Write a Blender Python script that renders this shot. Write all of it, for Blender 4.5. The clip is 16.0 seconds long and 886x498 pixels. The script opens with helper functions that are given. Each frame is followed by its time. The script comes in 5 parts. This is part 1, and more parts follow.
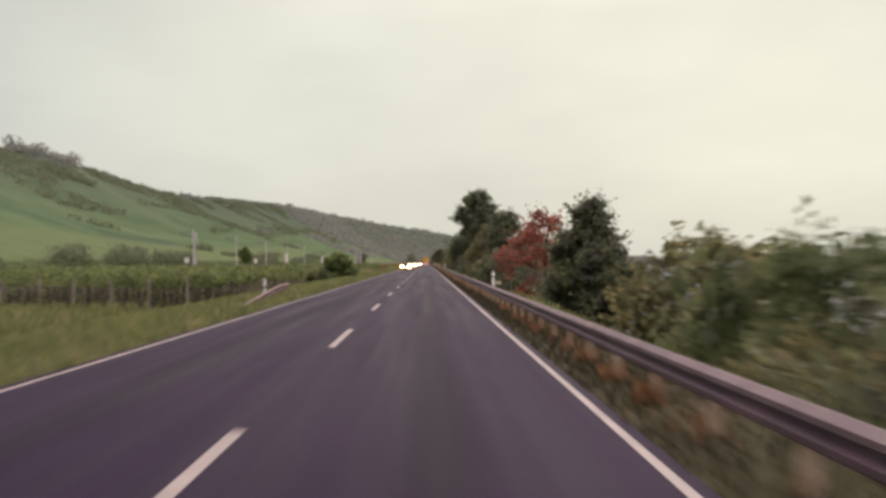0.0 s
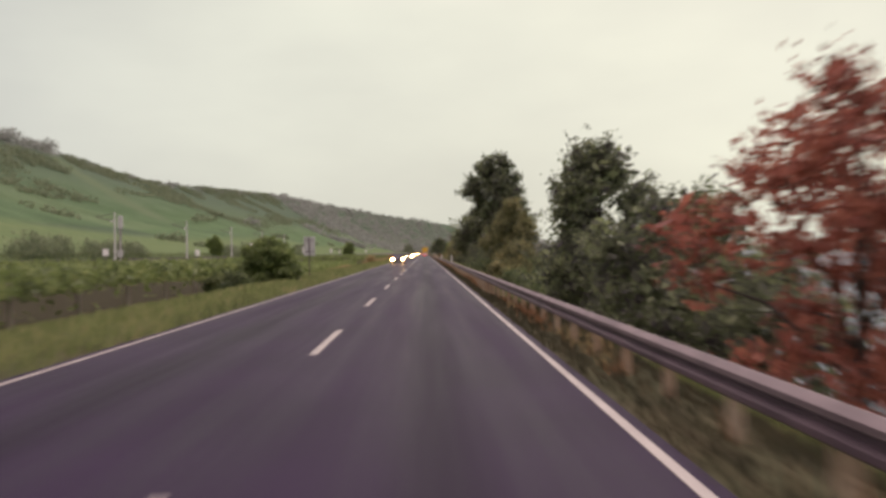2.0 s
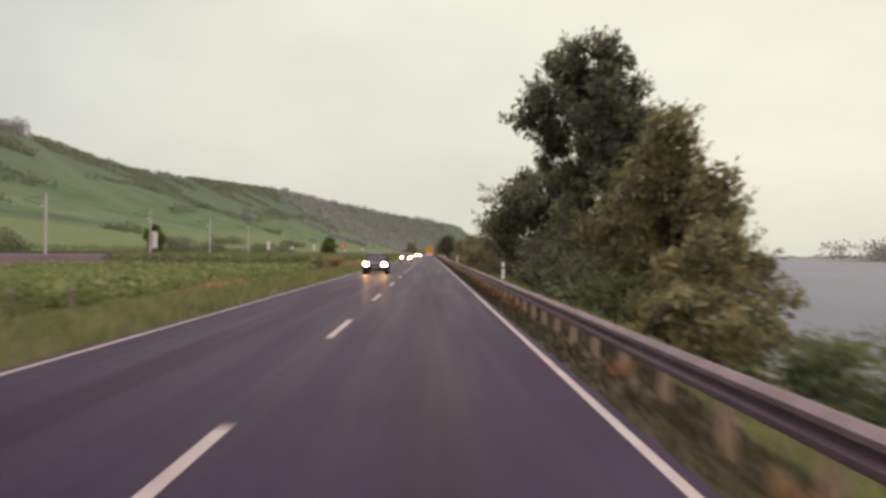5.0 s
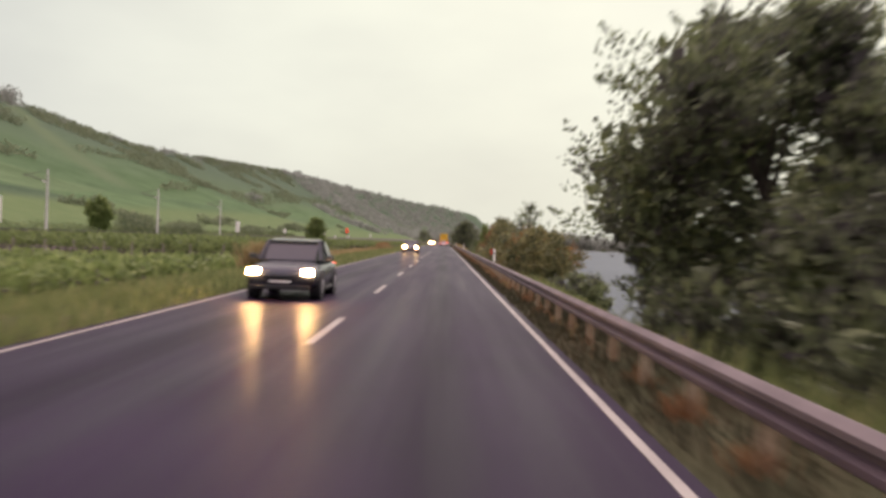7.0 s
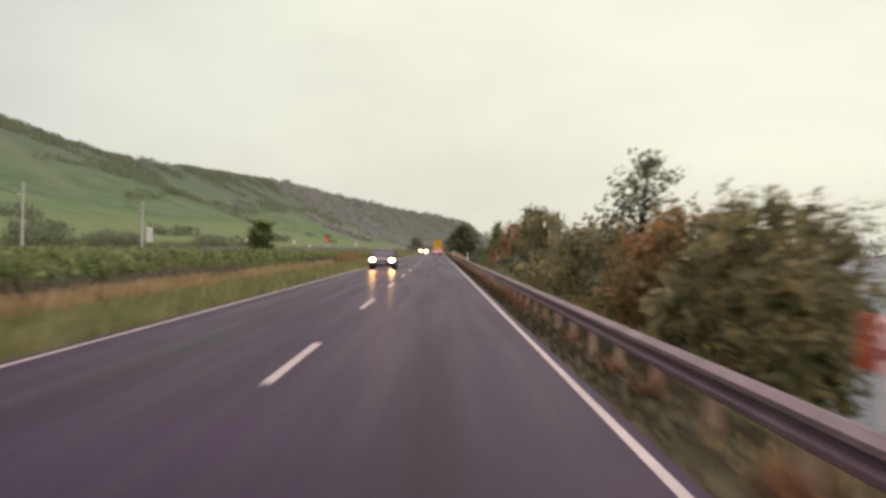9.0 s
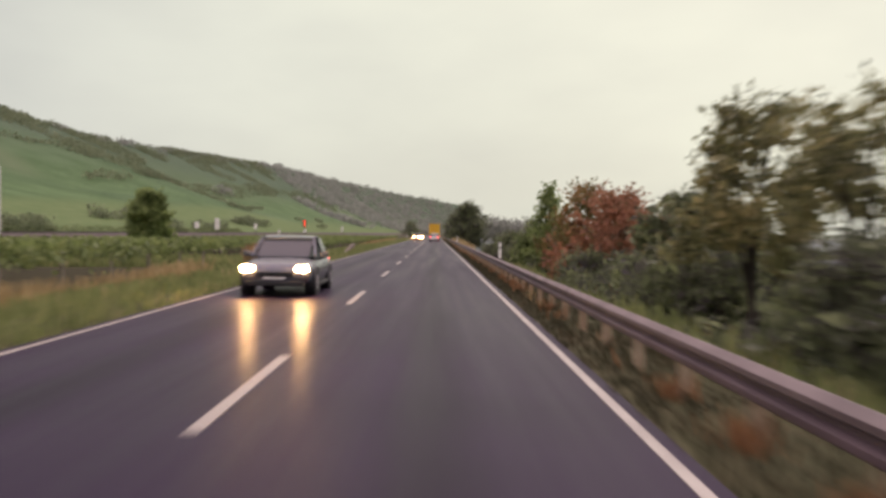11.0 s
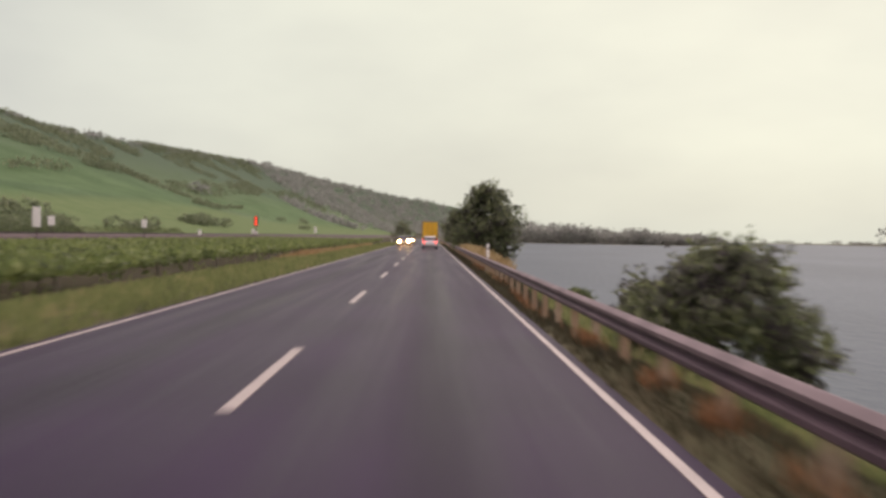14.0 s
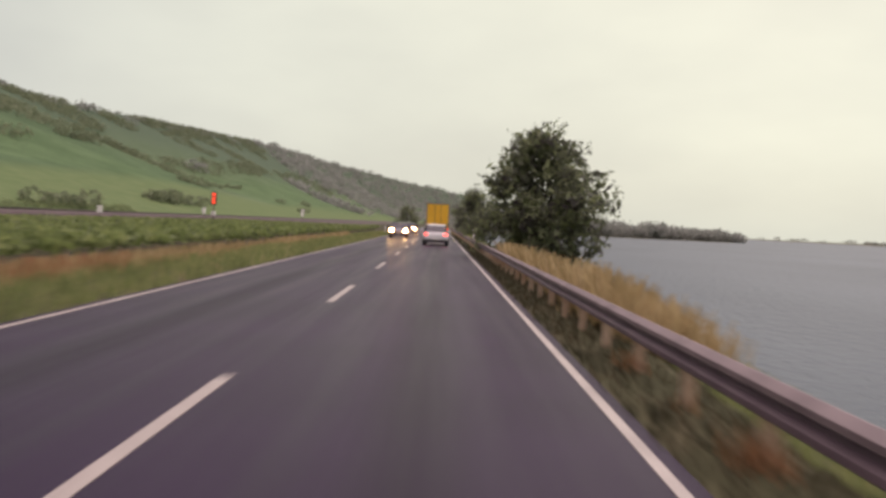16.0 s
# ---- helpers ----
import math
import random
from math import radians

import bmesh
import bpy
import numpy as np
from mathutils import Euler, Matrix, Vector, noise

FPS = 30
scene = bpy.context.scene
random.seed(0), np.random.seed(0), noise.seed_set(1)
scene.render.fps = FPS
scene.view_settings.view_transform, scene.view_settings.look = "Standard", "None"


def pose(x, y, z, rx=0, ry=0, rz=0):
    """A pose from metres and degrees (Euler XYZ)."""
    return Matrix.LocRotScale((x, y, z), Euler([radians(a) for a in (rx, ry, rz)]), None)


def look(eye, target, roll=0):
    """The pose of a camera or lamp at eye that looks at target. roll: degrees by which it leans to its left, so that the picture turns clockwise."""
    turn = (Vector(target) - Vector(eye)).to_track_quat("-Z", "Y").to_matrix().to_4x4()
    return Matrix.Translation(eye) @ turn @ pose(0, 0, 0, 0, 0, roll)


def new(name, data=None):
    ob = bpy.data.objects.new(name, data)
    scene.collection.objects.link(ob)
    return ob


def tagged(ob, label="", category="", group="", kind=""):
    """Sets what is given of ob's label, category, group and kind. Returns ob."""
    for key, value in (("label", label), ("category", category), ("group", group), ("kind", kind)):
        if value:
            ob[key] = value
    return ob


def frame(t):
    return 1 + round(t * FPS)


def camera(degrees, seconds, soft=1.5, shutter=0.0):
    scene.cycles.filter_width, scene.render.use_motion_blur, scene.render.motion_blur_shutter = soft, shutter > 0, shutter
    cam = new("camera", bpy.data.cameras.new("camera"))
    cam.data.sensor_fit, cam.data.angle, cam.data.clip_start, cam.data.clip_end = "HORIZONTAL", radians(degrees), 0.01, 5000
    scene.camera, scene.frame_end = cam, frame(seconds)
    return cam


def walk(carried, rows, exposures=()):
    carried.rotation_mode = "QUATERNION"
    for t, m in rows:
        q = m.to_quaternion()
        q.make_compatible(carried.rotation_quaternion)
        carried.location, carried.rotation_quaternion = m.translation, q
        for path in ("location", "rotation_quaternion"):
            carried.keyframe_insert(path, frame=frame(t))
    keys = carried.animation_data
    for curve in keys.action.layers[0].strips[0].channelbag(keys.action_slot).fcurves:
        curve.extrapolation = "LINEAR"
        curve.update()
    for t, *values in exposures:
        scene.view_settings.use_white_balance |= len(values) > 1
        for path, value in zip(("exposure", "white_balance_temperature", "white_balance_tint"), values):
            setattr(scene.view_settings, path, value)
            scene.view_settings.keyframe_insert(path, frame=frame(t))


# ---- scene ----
# A wet two-lane road between vineyards and a wide river, under an overcast sky.
# x: to the right of the centre line, y: along the road, z: up from the road.
EYE = 1.576
cam = camera(54.26, 16.0, soft=3.2, shutter=0.7)
# seconds, x, y, yaw, pitch, roll
PATH = [
    (0.0, 1.744, 0.071, -1.111, 0.840, 0.314),
    (0.5, 1.792, 9.439, -1.200, 1.072, 1.459),
    (1.0, 1.773, 19.390, -0.859, 0.657, 1.102),
    (1.5, 1.735, 28.998, -1.176, 0.247, 0.836),
    (2.0, 1.736, 38.601, -1.199, 0.207, 0.671),
    (2.5, 1.716, 48.022, -1.229, 0.260, 0.108),
    (3.0, 1.769, 57.781, -0.818, -0.037, -0.239),
    (5.5, 1.778, 106.325, -0.931, 0.243, -0.632),
    (6.0, 1.781, 116.236, -0.812, -0.325, -1.007),
    (6.5, 1.798, 125.846, -0.731, -0.406, -2.812),
    (7.0, 1.895, 135.543, 0.089, -0.565, -2.143),
    (7.5, 1.881, 144.958, -0.568, -1.035, -1.387),
    (8.0, 1.909, 154.595, 0.103, -0.885, -2.593),
    (8.5, 1.903, 164.372, -0.122, 0.030, -1.305),
    (11.0, 1.844, 213.312, -0.540, -1.043, -0.755),
    (11.5, 1.699, 222.816, -0.775, -1.151, -0.612),
    (12.0, 1.713, 233.113, -1.257, -1.067, 0.558),
    (12.5, 1.730, 243.167, -1.165, -0.672, -0.468),
    (13.0, 1.691, 252.678, -1.358, -0.742, -0.003),
    (13.5, 1.687, 262.385, -1.277, -1.265, -0.729),
    (14.0, 1.745, 272.440, -0.863, -0.877, -1.055),
    (14.5, 1.737, 282.443, -1.047, -1.239, -1.606),
    (15.0, 1.839, 292.398, -0.539, -0.993, -1.625),
    (15.5, 1.874, 301.773, 0.334, -1.627, -2.872),
    (16.0, 1.966, 311.882, -0.239, -1.692, -2.671),
]
walk(cam, [(t, pose(x, y, EYE, 90 + pitch, roll, yaw)) for t, x, y, yaw, pitch, roll in PATH],
     [(t, stops + 0.16, 6620, 10.7) for t, stops in ((0.0, 0.0), (5.3, 0.04), (6.2, 0.13), (7.2, 0.20), (8.2, 0.16), (9.5, 0.08), (11.0, 0.02), (13.5, 0.05), (16.0, 0.03))])

# ---- world and light ----
SKY = bpy.data.worlds.new("overcast_sky")
scene.world = SKY
SKY.use_nodes = True
wn, wl = SKY.node_tree.nodes, SKY.node_tree.links
wn.clear()
w_out = wn.new("ShaderNodeOutputWorld")
w_bg = wn.new("ShaderNodeBackground")
w_sky = wn.new("ShaderNodeTexSky")
w_sky.sky_type = "NISHITA"
w_sky.sun_disc = False
w_sky.sun_elevation, w_sky.sun_rotation = radians(38), radians(25)
w_sky.air_density, w_sky.dust_density = 1.0, 4.0
w_co = wn.new("ShaderNodeTexCoord")
w_map = wn.new("ShaderNodeMapping")
w_map.inputs["Scale"].default_value = (1.6, 1.6, 4.0)
w_noise = wn.new("ShaderNodeTexNoise")
w_noise.inputs["Scale"].default_value = 1.3
w_noise.inputs["Detail"].default_value = 5
w_ramp = wn.new("ShaderNodeValToRGB")
w_ramp.color_ramp.elements[0].position, w_ramp.color_ramp.elements[0].color = 0.32, (5.98, 6.02, 5.52, 1)
w_ramp.color_ramp.elements[1].position, w_ramp.color_ramp.elements[1].color = 0.70, (7.45, 7.52, 6.66, 1)
w_mix = wn.new("ShaderNodeMix")
w_mix.data_type = "RGBA"
w_mix.inputs[0].default_value = 0.94
wl.new(w_co.outputs["Generated"], w_map.inputs[0])
wl.new(w_map.outputs[0], w_noise.inputs["Vector"])
wl.new(w_noise.outputs[0], w_ramp.inputs[0])
wl.new(w_sky.outputs[0], w_mix.inputs[6])
w_dot = wn.new("ShaderNodeVectorMath")
w_dot.operation = "DOT_PRODUCT"
w_dot.inputs[1].default_value = (0.30, 0.87, 0.40)
wl.new(w_co.outputs["Generated"], w_dot.inputs[0])
w_glow = wn.new("ShaderNodeValToRGB")
w_glow.color_ramp.elements[0].position, w_glow.color_ramp.elements[0].color = 0.66, (0.84, 0.85, 0.88, 1)
w_glow.color_ramp.elements[1].position, w_glow.color_ramp.elements[1].color = 0.98, (1.06, 1.06, 1.0, 1)
wl.new(w_dot.outputs["Value"], w_glow.inputs[0])
w_mul = wn.new("ShaderNodeMix")
w_mul.data_type, w_mul.blend_type = "RGBA", "MULTIPLY"
w_mul.inputs[0].default_value = 1
wl.new(w_ramp.outputs[0], w_mul.inputs[6])
wl.new(w_glow.outputs[0], w_mul.inputs[7])
# an overcast vault is brighter towards the zenith, and faintly mauve there
w_sep = wn.new("ShaderNodeSeparateXYZ")
wl.new(w_co.outputs["Generated"], w_sep.inputs[0])
w_vault = wn.new("ShaderNodeValToRGB")
w_vault.color_ramp.elements[0].position, w_vault.color_ramp.elements[0].color = 0.27, (1.0, 1.0, 1.0, 1)
w_vault.color_ramp.elements[1].position, w_vault.color_ramp.elements[1].color = 0.95, (3.05, 2.22, 2.68, 1)
wl.new(w_sep.outputs[2], w_vault.inputs[0])
w_up = wn.new("ShaderNodeMix")
w_up.data_type, w_up.blend_type = "RGBA", "MULTIPLY"
w_up.inputs[0].default_value = 1
wl.new(w_mul.outputs[2], w_up.inputs[6])
wl.new(w_vault.outputs[0], w_up.inputs[7])
wl.new(w_up.outputs[2], w_mix.inputs[7])
wl.new(w_mix.outputs[2], w_bg.inputs[0])
w_bg.inputs[1].default_value = 0.1
wl.new(w_bg.outputs[0], w_out.inputs[0])
sun_data = bpy.data.lights.new("sun", "SUN")
sun_data.energy, sun_data.angle, sun_data.color = 1.0, radians(25), (1.0, 0.91, 0.86)
sun = new("sun", sun_data)
sun.matrix_world = look((0, 0, 60), (-25, -50, 12))


# ---- materials ----
def material(name, rough=0.8, metal=0.0, spec=0.5):
    m = bpy.data.materials.new(name)
    m.use_nodes = True
    b = m.node_tree.nodes["Principled BSDF"]
    b.inputs["Roughness"].default_value = rough
    b.inputs["Metallic"].default_value = metal
    b.inputs["Specular IOR Level"].default_value = spec
    return m, m.node_tree.nodes, m.node_tree.links, b


def ramp(n, stops):
    r = n.new("ShaderNodeValToRGB")
    e = r.color_ramp.elements
    while len(e) < len(stops):
        e.new(0.5)
    for el, (p, c) in zip(e, stops):
        el.position, el.color = p, (*c, 1)
    return r


def noise_node(n, l, scale, detail=4, vector=None, stretch=None):
    t = n.new("ShaderNodeTexNoise")
    t.inputs["Scale"].default_value, t.inputs["Detail"].default_value = scale, detail
    if vector is not None:
        if stretch:
            mp = n.new("ShaderNodeMapping")
            mp.inputs["Scale"].default_value = stretch
            l.new(vector, mp.inputs[0])
            l.new(mp.outputs[0], t.inputs["Vector"])
        else:
            l.new(vector, t.inputs["Vector"])
    return t


def mixed(n, l, fac, a, b):
    m = n.new("ShaderNodeMix")
    m.data_type = "RGBA"
    for socket, value in ((m.inputs[0], fac), (m.inputs[6], a), (m.inputs[7], b)):
        if isinstance(value, (int, float)):
            socket.default_value = value
        elif isinstance(value, tuple):
            socket.default_value = (*value, 1)
        else:
            l.new(value, socket)
    return m.outputs[2]


def bump(n, l, height, bsdf, strength, distance):
    b = n.new("ShaderNodeBump")
    b.inputs["Strength"].default_value, b.inputs["Distance"].default_value = strength, distance
    l.new(height, b.inputs["Height"])
    l.new(b.outputs[0], bsdf.inputs["Normal"])


def varied(name, dark, light, scale, rough=0.7, metal=0.0, fine=40.0, relief=0.15, spec=0.5):
    """Two scales of mottling between two colours, with fine relief."""
    m, n, l, b = material(name, rough, metal, spec)
    co = n.new("ShaderNodeNewGeometry").outputs["Position"]
    big = noise_node(n, l, scale, 4, co)
    small = noise_node(n, l, fine, 3, co)
    r = ramp(n, [(0.3, dark), (0.7, light)])
    l.new(big.outputs[0], r.inputs[0])
    tone = ramp(n, [(0.3, (0.78, 0.78, 0.78)), (0.7, (1.15, 1.15, 1.15))])
    l.new(small.outputs[0], tone.inputs[0])
    mul = n.new("ShaderNodeMix")
    mul.data_type, mul.blend_type = "RGBA", "MULTIPLY"
    mul.inputs[0].default_value = 1
    l.new(r.outputs[0], mul.inputs[6])
    l.new(tone.outputs[0], mul.inputs[7])
    l.new(mul.outputs[2], b.inputs["Base Color"])
    bump(n, l, small.outputs[0], b, relief, 0.02)
    return m


def plain(name, colour, rough=0.5, metal=0.0, glow=0.0, spec=0.5):
    m, n, l, b = material(name, rough, metal, spec)
    b.inputs["Base Color"].default_value = (*colour, 1)
    if glow:
        b.inputs["Emission Color"].default_value = (*colour, 1)
        b.inputs["Emission Strength"].default_value = glow
    return m


def leafy(name, stops, gloss=0.55):
    """Leaves: each leaf its own tone, thin enough to let some light through."""
    m, n, l, b = material(name, gloss, 0, 0.3)
    geo = n.new("ShaderNodeNewGeometry")
    r = ramp(n, stops)
    patch = noise_node(n, l, 0.9, 2, geo.outputs["Position"])
    add = n.new("ShaderNodeMath")
    add.operation = "MULTIPLY_ADD"
    l.new(geo.outputs["Random Per Island"], add.inputs[0])
    add.inputs[1].default_value = 0.6
    sub = n.new("ShaderNodeMath")
    sub.operation = "MULTIPLY_ADD"
    l.new(patch.outputs[0], sub.inputs[0])
    sub.inputs[1].default_value, sub.inputs[2].default_value = 1.3, -0.45
    l.new(sub.outputs[0], add.inputs[2])
    l.new(add.outputs[0], r.inputs[0])
    l.new(r.outputs[0], b.inputs["Base Color"])
    tr = n.new("ShaderNodeBsdfTranslucent")
    l.new(r.outputs[0], tr.inputs[0])
    mx = n.new("ShaderNodeMixShader")
    mx.inputs[0].default_value = 0.45
    l.new(b.outputs[0], mx.inputs[1])
    l.new(tr.outputs[0], mx.inputs[2])
    l.new(mx.outputs[0], n["Material Output"].inputs["Surface"])
    return m


def asphalt():
    m, n, l, b = material("wet_asphalt", 0.5, 0, 0.05)
    co = n.new("ShaderNodeNewGeometry").outputs["Position"]
    sep = n.new("ShaderNodeSeparateXYZ")
    l.new(co, sep.inputs[0])
    grit = noise_node(n, l, 55, 3, co)
    streak = noise_node(n, l, 1.0, 4, co, (1.6, 0.05, 1))
    blot = noise_node(n, l, 0.35, 4, co)
    base = ramp(n, [(0.25, (0.0170, 0.0090, 0.0255)), (0.75, (0.0268, 0.0150, 0.0380))])
    l.new(streak.outputs[0], base.inputs[0])
    blots = ramp(n, [(0.35, (0.84, 0.84, 0.86)), (0.65, (1.1, 1.08, 1.1))])
    l.new(blot.outputs[0], blots.inputs[0])
    mul = n.new("ShaderNodeMix")
    mul.data_type, mul.blend_type = "RGBA", "MULTIPLY"
    mul.inputs[0].default_value = 1
    l.new(base.outputs[0], mul.inputs[6])
    l.new(blots.outputs[0], mul.inputs[7])
    gr = ramp(n, [(0.35, (0.75, 0.75, 0.75)), (0.68, (1.25, 1.25, 1.25))])
    l.new(grit.outputs[0], gr.inputs[0])
    mul2 = n.new("ShaderNodeMix")
    mul2.data_type, mul2.blend_type = "RGBA", "MULTIPLY"
    mul2.inputs[0].default_value = 1
    l.new(mul.outputs[2], mul2.inputs[6])
    l.new(gr.outputs[0], mul2.inputs[7])
    # the darker band that runs along the middle of each lane
    absx = n.new("ShaderNodeMath")
    absx.operation = "ABSOLUTE"
    l.new(sep.outputs[0], absx.inputs[0])
    off = n.new("ShaderNodeMath")
    off.operation = "SUBTRACT"
    l.new(absx.outputs[0], off.inputs[0])
    off.inputs[1].default_value = 1.85
    off2 = n.new("ShaderNodeMath")
    off2.operation = "ABSOLUTE"
    l.new(off.outputs[0], off2.inputs[0])
    band = ramp(n, [(0.0, (0.58, 0.54, 0.60)), (0.18, (0.66, 0.62, 0.68)), (0.5, (1, 1, 1))])
    l.new(off2.outputs[0], band.inputs[0])
    mul3 = n.new("ShaderNodeMix")
    mul3.data_type, mul3.blend_type = "RGBA", "MULTIPLY"
    mul3.inputs[0].default_value = 1
    l.new(mul2.outputs[2], mul3.inputs[6])
    l.new(band.outputs[0], mul3.inputs[7])
    l.new(mul3.outputs[2], b.inputs["Base Color"])
    # the rain grows heavier along the drive: a thicker film of water
    film = n.new("ShaderNodeMapRange")
    film.inputs[1].default_value, film.inputs[2].default_value = 20, 290
    film.inputs[3].default_value, film.inputs[4].default_value = 0.015, 0.15
    l.new(sep.outputs[1], film.inputs[0])
    l.new(film.outputs[0], b.inputs["Coat Weight"])
    b.inputs["Coat Roughness"].default_value = 0.24
    b.inputs["Coat IOR"].default_value = 1.33
    wet = ramp(n, [(0.3, (0.46, 0.46, 0.46)), (0.7, (0.66, 0.66, 0.66))])
    l.new(streak.outputs[0], wet.inputs[0])
    l.new(wet.outputs[0], b.inputs["Roughness"])
    bump(n, l, grit.outputs[0], b, 0.35, 0.01)
    return m


def ground_material():
    m, n, l, b = material("meadow_and_hillside", 0.95, 0, 0.1)
    co = n.new("ShaderNodeNewGeometry").outputs["Position"]
    sep = n.new("ShaderNodeSeparateXYZ")
    l.new(co, sep.inputs[0])
    fine = noise_node(n, l, 6.0, 5, co)
    mid = noise_node(n, l, 0.25, 4, co)
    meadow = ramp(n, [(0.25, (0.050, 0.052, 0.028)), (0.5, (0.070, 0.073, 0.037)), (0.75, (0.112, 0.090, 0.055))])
    blend = n.new("ShaderNodeMath")
    blend.operation = "MULTIPLY_ADD"
    l.new(fine.outputs[0], blend.inputs[0])
    blend.inputs[1].default_value = 0.55
    half = n.new("ShaderNodeMath")
    half.operation = "MULTIPLY"
    l.new(mid.outputs[0], half.inputs[0])
    half.inputs[1].default_value = 0.5
    l.new(half.outputs[0], blend.inputs[2])
    l.new(blend.outputs[0], meadow.inputs[0])
    # plots of vines on the hill, each with its own green and rows
    plots = n.new("ShaderNodeTexVoronoi")
    plots.inputs["Scale"].default_value = 0.018
    pm = n.new("ShaderNodeMapping")
    pm.inputs["Scale"].default_value = (0.75, 0.45, 0.0)
    pm.inputs["Rotation"].default_value = (0, 0, 0.35)
    l.new(co, pm.inputs[0])
    l.new(pm.outputs[0], plots.inputs["Vector"])
    psep = n.new("ShaderNodeSeparateColor")
    l.new(plots.outputs["Color"], psep.inputs[0])
    # this ramp, pasture and strip carry extra blue: haze put into their colour
    green = ramp(n, [(0.0, (0.066, 0.104, 0.058)), (0.35, (0.075, 0.130, 0.057)), (0.7, (0.088, 0.150, 0.062)), (1.0, (0.114, 0.164, 0.078))])
    l.new(psep.outputs[0], green.inputs[0])
    rows = n.new("ShaderNodeTexWave")
    rows.inputs["Scale"].default_value = 0.28
    rows.inputs["Distortion"].default_value = 1.5
    rows.bands_direction = "Y"
    l.new(co, rows.inputs["Vector"])
    rowtone = ramp(n, [(0.2, (0.75, 0.75, 0.75)), (0.8, (1.15, 1.15, 1.15))])
    l.new(rows.outputs[0], rowtone.inputs[0])
    vines = n.new("ShaderNodeMix")
    vines.data_type, vines.blend_type = "RGBA", "MULTIPLY"
    vines.inputs[0].default_value = 1
    l.new(green.outputs[0], vines.inputs[6])
    l.new(rowtone.outputs[0], vines.inputs[7])
    mott = noise_node(n, l, 0.06, 5, co)
    mt = ramp(n, [(0.3, (0.7, 0.75, 0.7)), (0.7, (1.2, 1.15, 1.2))])
    l.new(mott.outputs[0], mt.inputs[0])
    vines2 = n.new("ShaderNodeMix")
    vines2.data_type, vines2.blend_type = "RGBA", "MULTIPLY"
    vines2.inputs[0].default_value = 1
    l.new(vines.outputs[2], vines2.inputs[6])
    l.new(mt.outputs[0], vines2.inputs[7])
    # rough scrubby pasture takes over from the vines towards the top
    up = n.new("ShaderNodeMath")
    up.operation = "MULTIPLY_ADD"
    l.new(mott.outputs[0], up.inputs[0])
    up.inputs[1].default_value = 40.0
    l.new(sep.outputs[2], up.inputs[2])
    high = n.new("ShaderNodeMapRange")
    high.inputs[1].default_value, high.inputs[2].default_value = 42.0, 84.0
    l.new(up.outputs[0], high.inputs[0])
    pasture = ramp(n, [(0.35, (0.060, 0.095, 0.058)), (0.65, (0.087, 0.126, 0.075))])
    l.new(fine.outputs[0], pasture.inputs[0])
    hill = mixed(n, l, high.outputs[0], vines2.outputs[2], pasture.outputs[0])
    # a strip of lighter grass runs down the slope from the grove
    line = n.new("ShaderNodeVectorMath")
    line.operation = "DOT_PRODUCT"
    line.inputs[1].default_value = (0.766, 0.643, 0.0)
    l.new(co, line.inputs[0])
    wander = n.new("ShaderNodeMath")
    wander.operation = "MULTIPLY_ADD"
    l.new(mott.outputs[0], wander.inputs[0])
    wander.inputs[1].default_value = 14.0
    l.new(line.outputs["Value"], wander.inputs[2])
    off = n.new("ShaderNodeMath")
    off.operation = "SUBTRACT"
    l.new(wander.outputs[0], off.inputs[0])
    off.inputs[1].default_value = 224.0 + 7.0
    away = n.new("ShaderNodeMath")
    away.operation = "ABSOLUTE"
    l.new(off.outputs[0], away.inputs[0])
    near = n.new("ShaderNodeMapRange")
    near.inputs[1].default_value, near.inputs[2].default_value = 12.0, 1.0
    l.new(away.outputs[0], near.inputs[0])
    upper = n.new("ShaderNodeMapRange")
    upper.inputs[1].default_value, upper.inputs[2].default_value = -130.0, -150.0
    l.new(sep.outputs[0], upper.inputs[0])
    path = n.new("ShaderNodeMath")
    path.operation = "MULTIPLY"
    l.new(near.outputs[0], path.inputs[0])
    l.new(upper.outputs[0], path.inputs[1])
    hill = mixed(n, l, path.outputs[0], hill, (0.098, 0.138, 0.070))
    foot = n.new("ShaderNodeMapRange")
    foot.inputs[1].default_value, foot.inputs[2].default_value = -104.0, -92.0
    l.new(sep.outputs[0], foot.inputs[0])
    strip = ramp(n, [(0.35, (0.090, 0.140, 0.052)), (0.65, (0.123, 0.168, 0.069))])
    l.new(mid.outputs[0], strip.inputs[0])
    lower = mixed(n, l, foot.outputs[0], hill, strip.outputs[0])
    # bare soil, darkened so that shade beneath the vines is in its colour
    soil = ramp(n, [(0.35, (0.035, 0.0294, 0.0196)), (0.65, (0.0595, 0.0595, 0.0294))])
    l.new(fine.outputs[0], soil.inputs[0])
    field = n.new("ShaderNodeMapRange")
    field.inputs[1].default_value, field.inputs[2].default_value = -37.0, -35.5
    l.new(sep.outputs[0], field.inputs[0])
    lower = mixed(n, l, field.outputs[0], lower, soil.outputs[0])
    edge = n.new("ShaderNodeMapRange")
    edge.inputs[1].default_value, edge.inputs[2].default_value = -10.4, -9.2
    l.new(sep.outputs[0], edge.inputs[0])
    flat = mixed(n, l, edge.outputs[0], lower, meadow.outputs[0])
    # wherever the land climbs out of the valley it is hillside
    climb = n.new("ShaderNodeMapRange")
    climb.inputs[1].default_value, climb.inputs[2].default_value = 4.0, 12.0
    l.new(sep.outputs[2], climb.inputs[0])
    rise = n.new("ShaderNodeMath")
    rise.operation = "MULTIPLY"
    past = n.new("ShaderNodeMapRange")
    past.inputs[1].default_value, past.inputs[2].default_value = 900.0, 1000.0
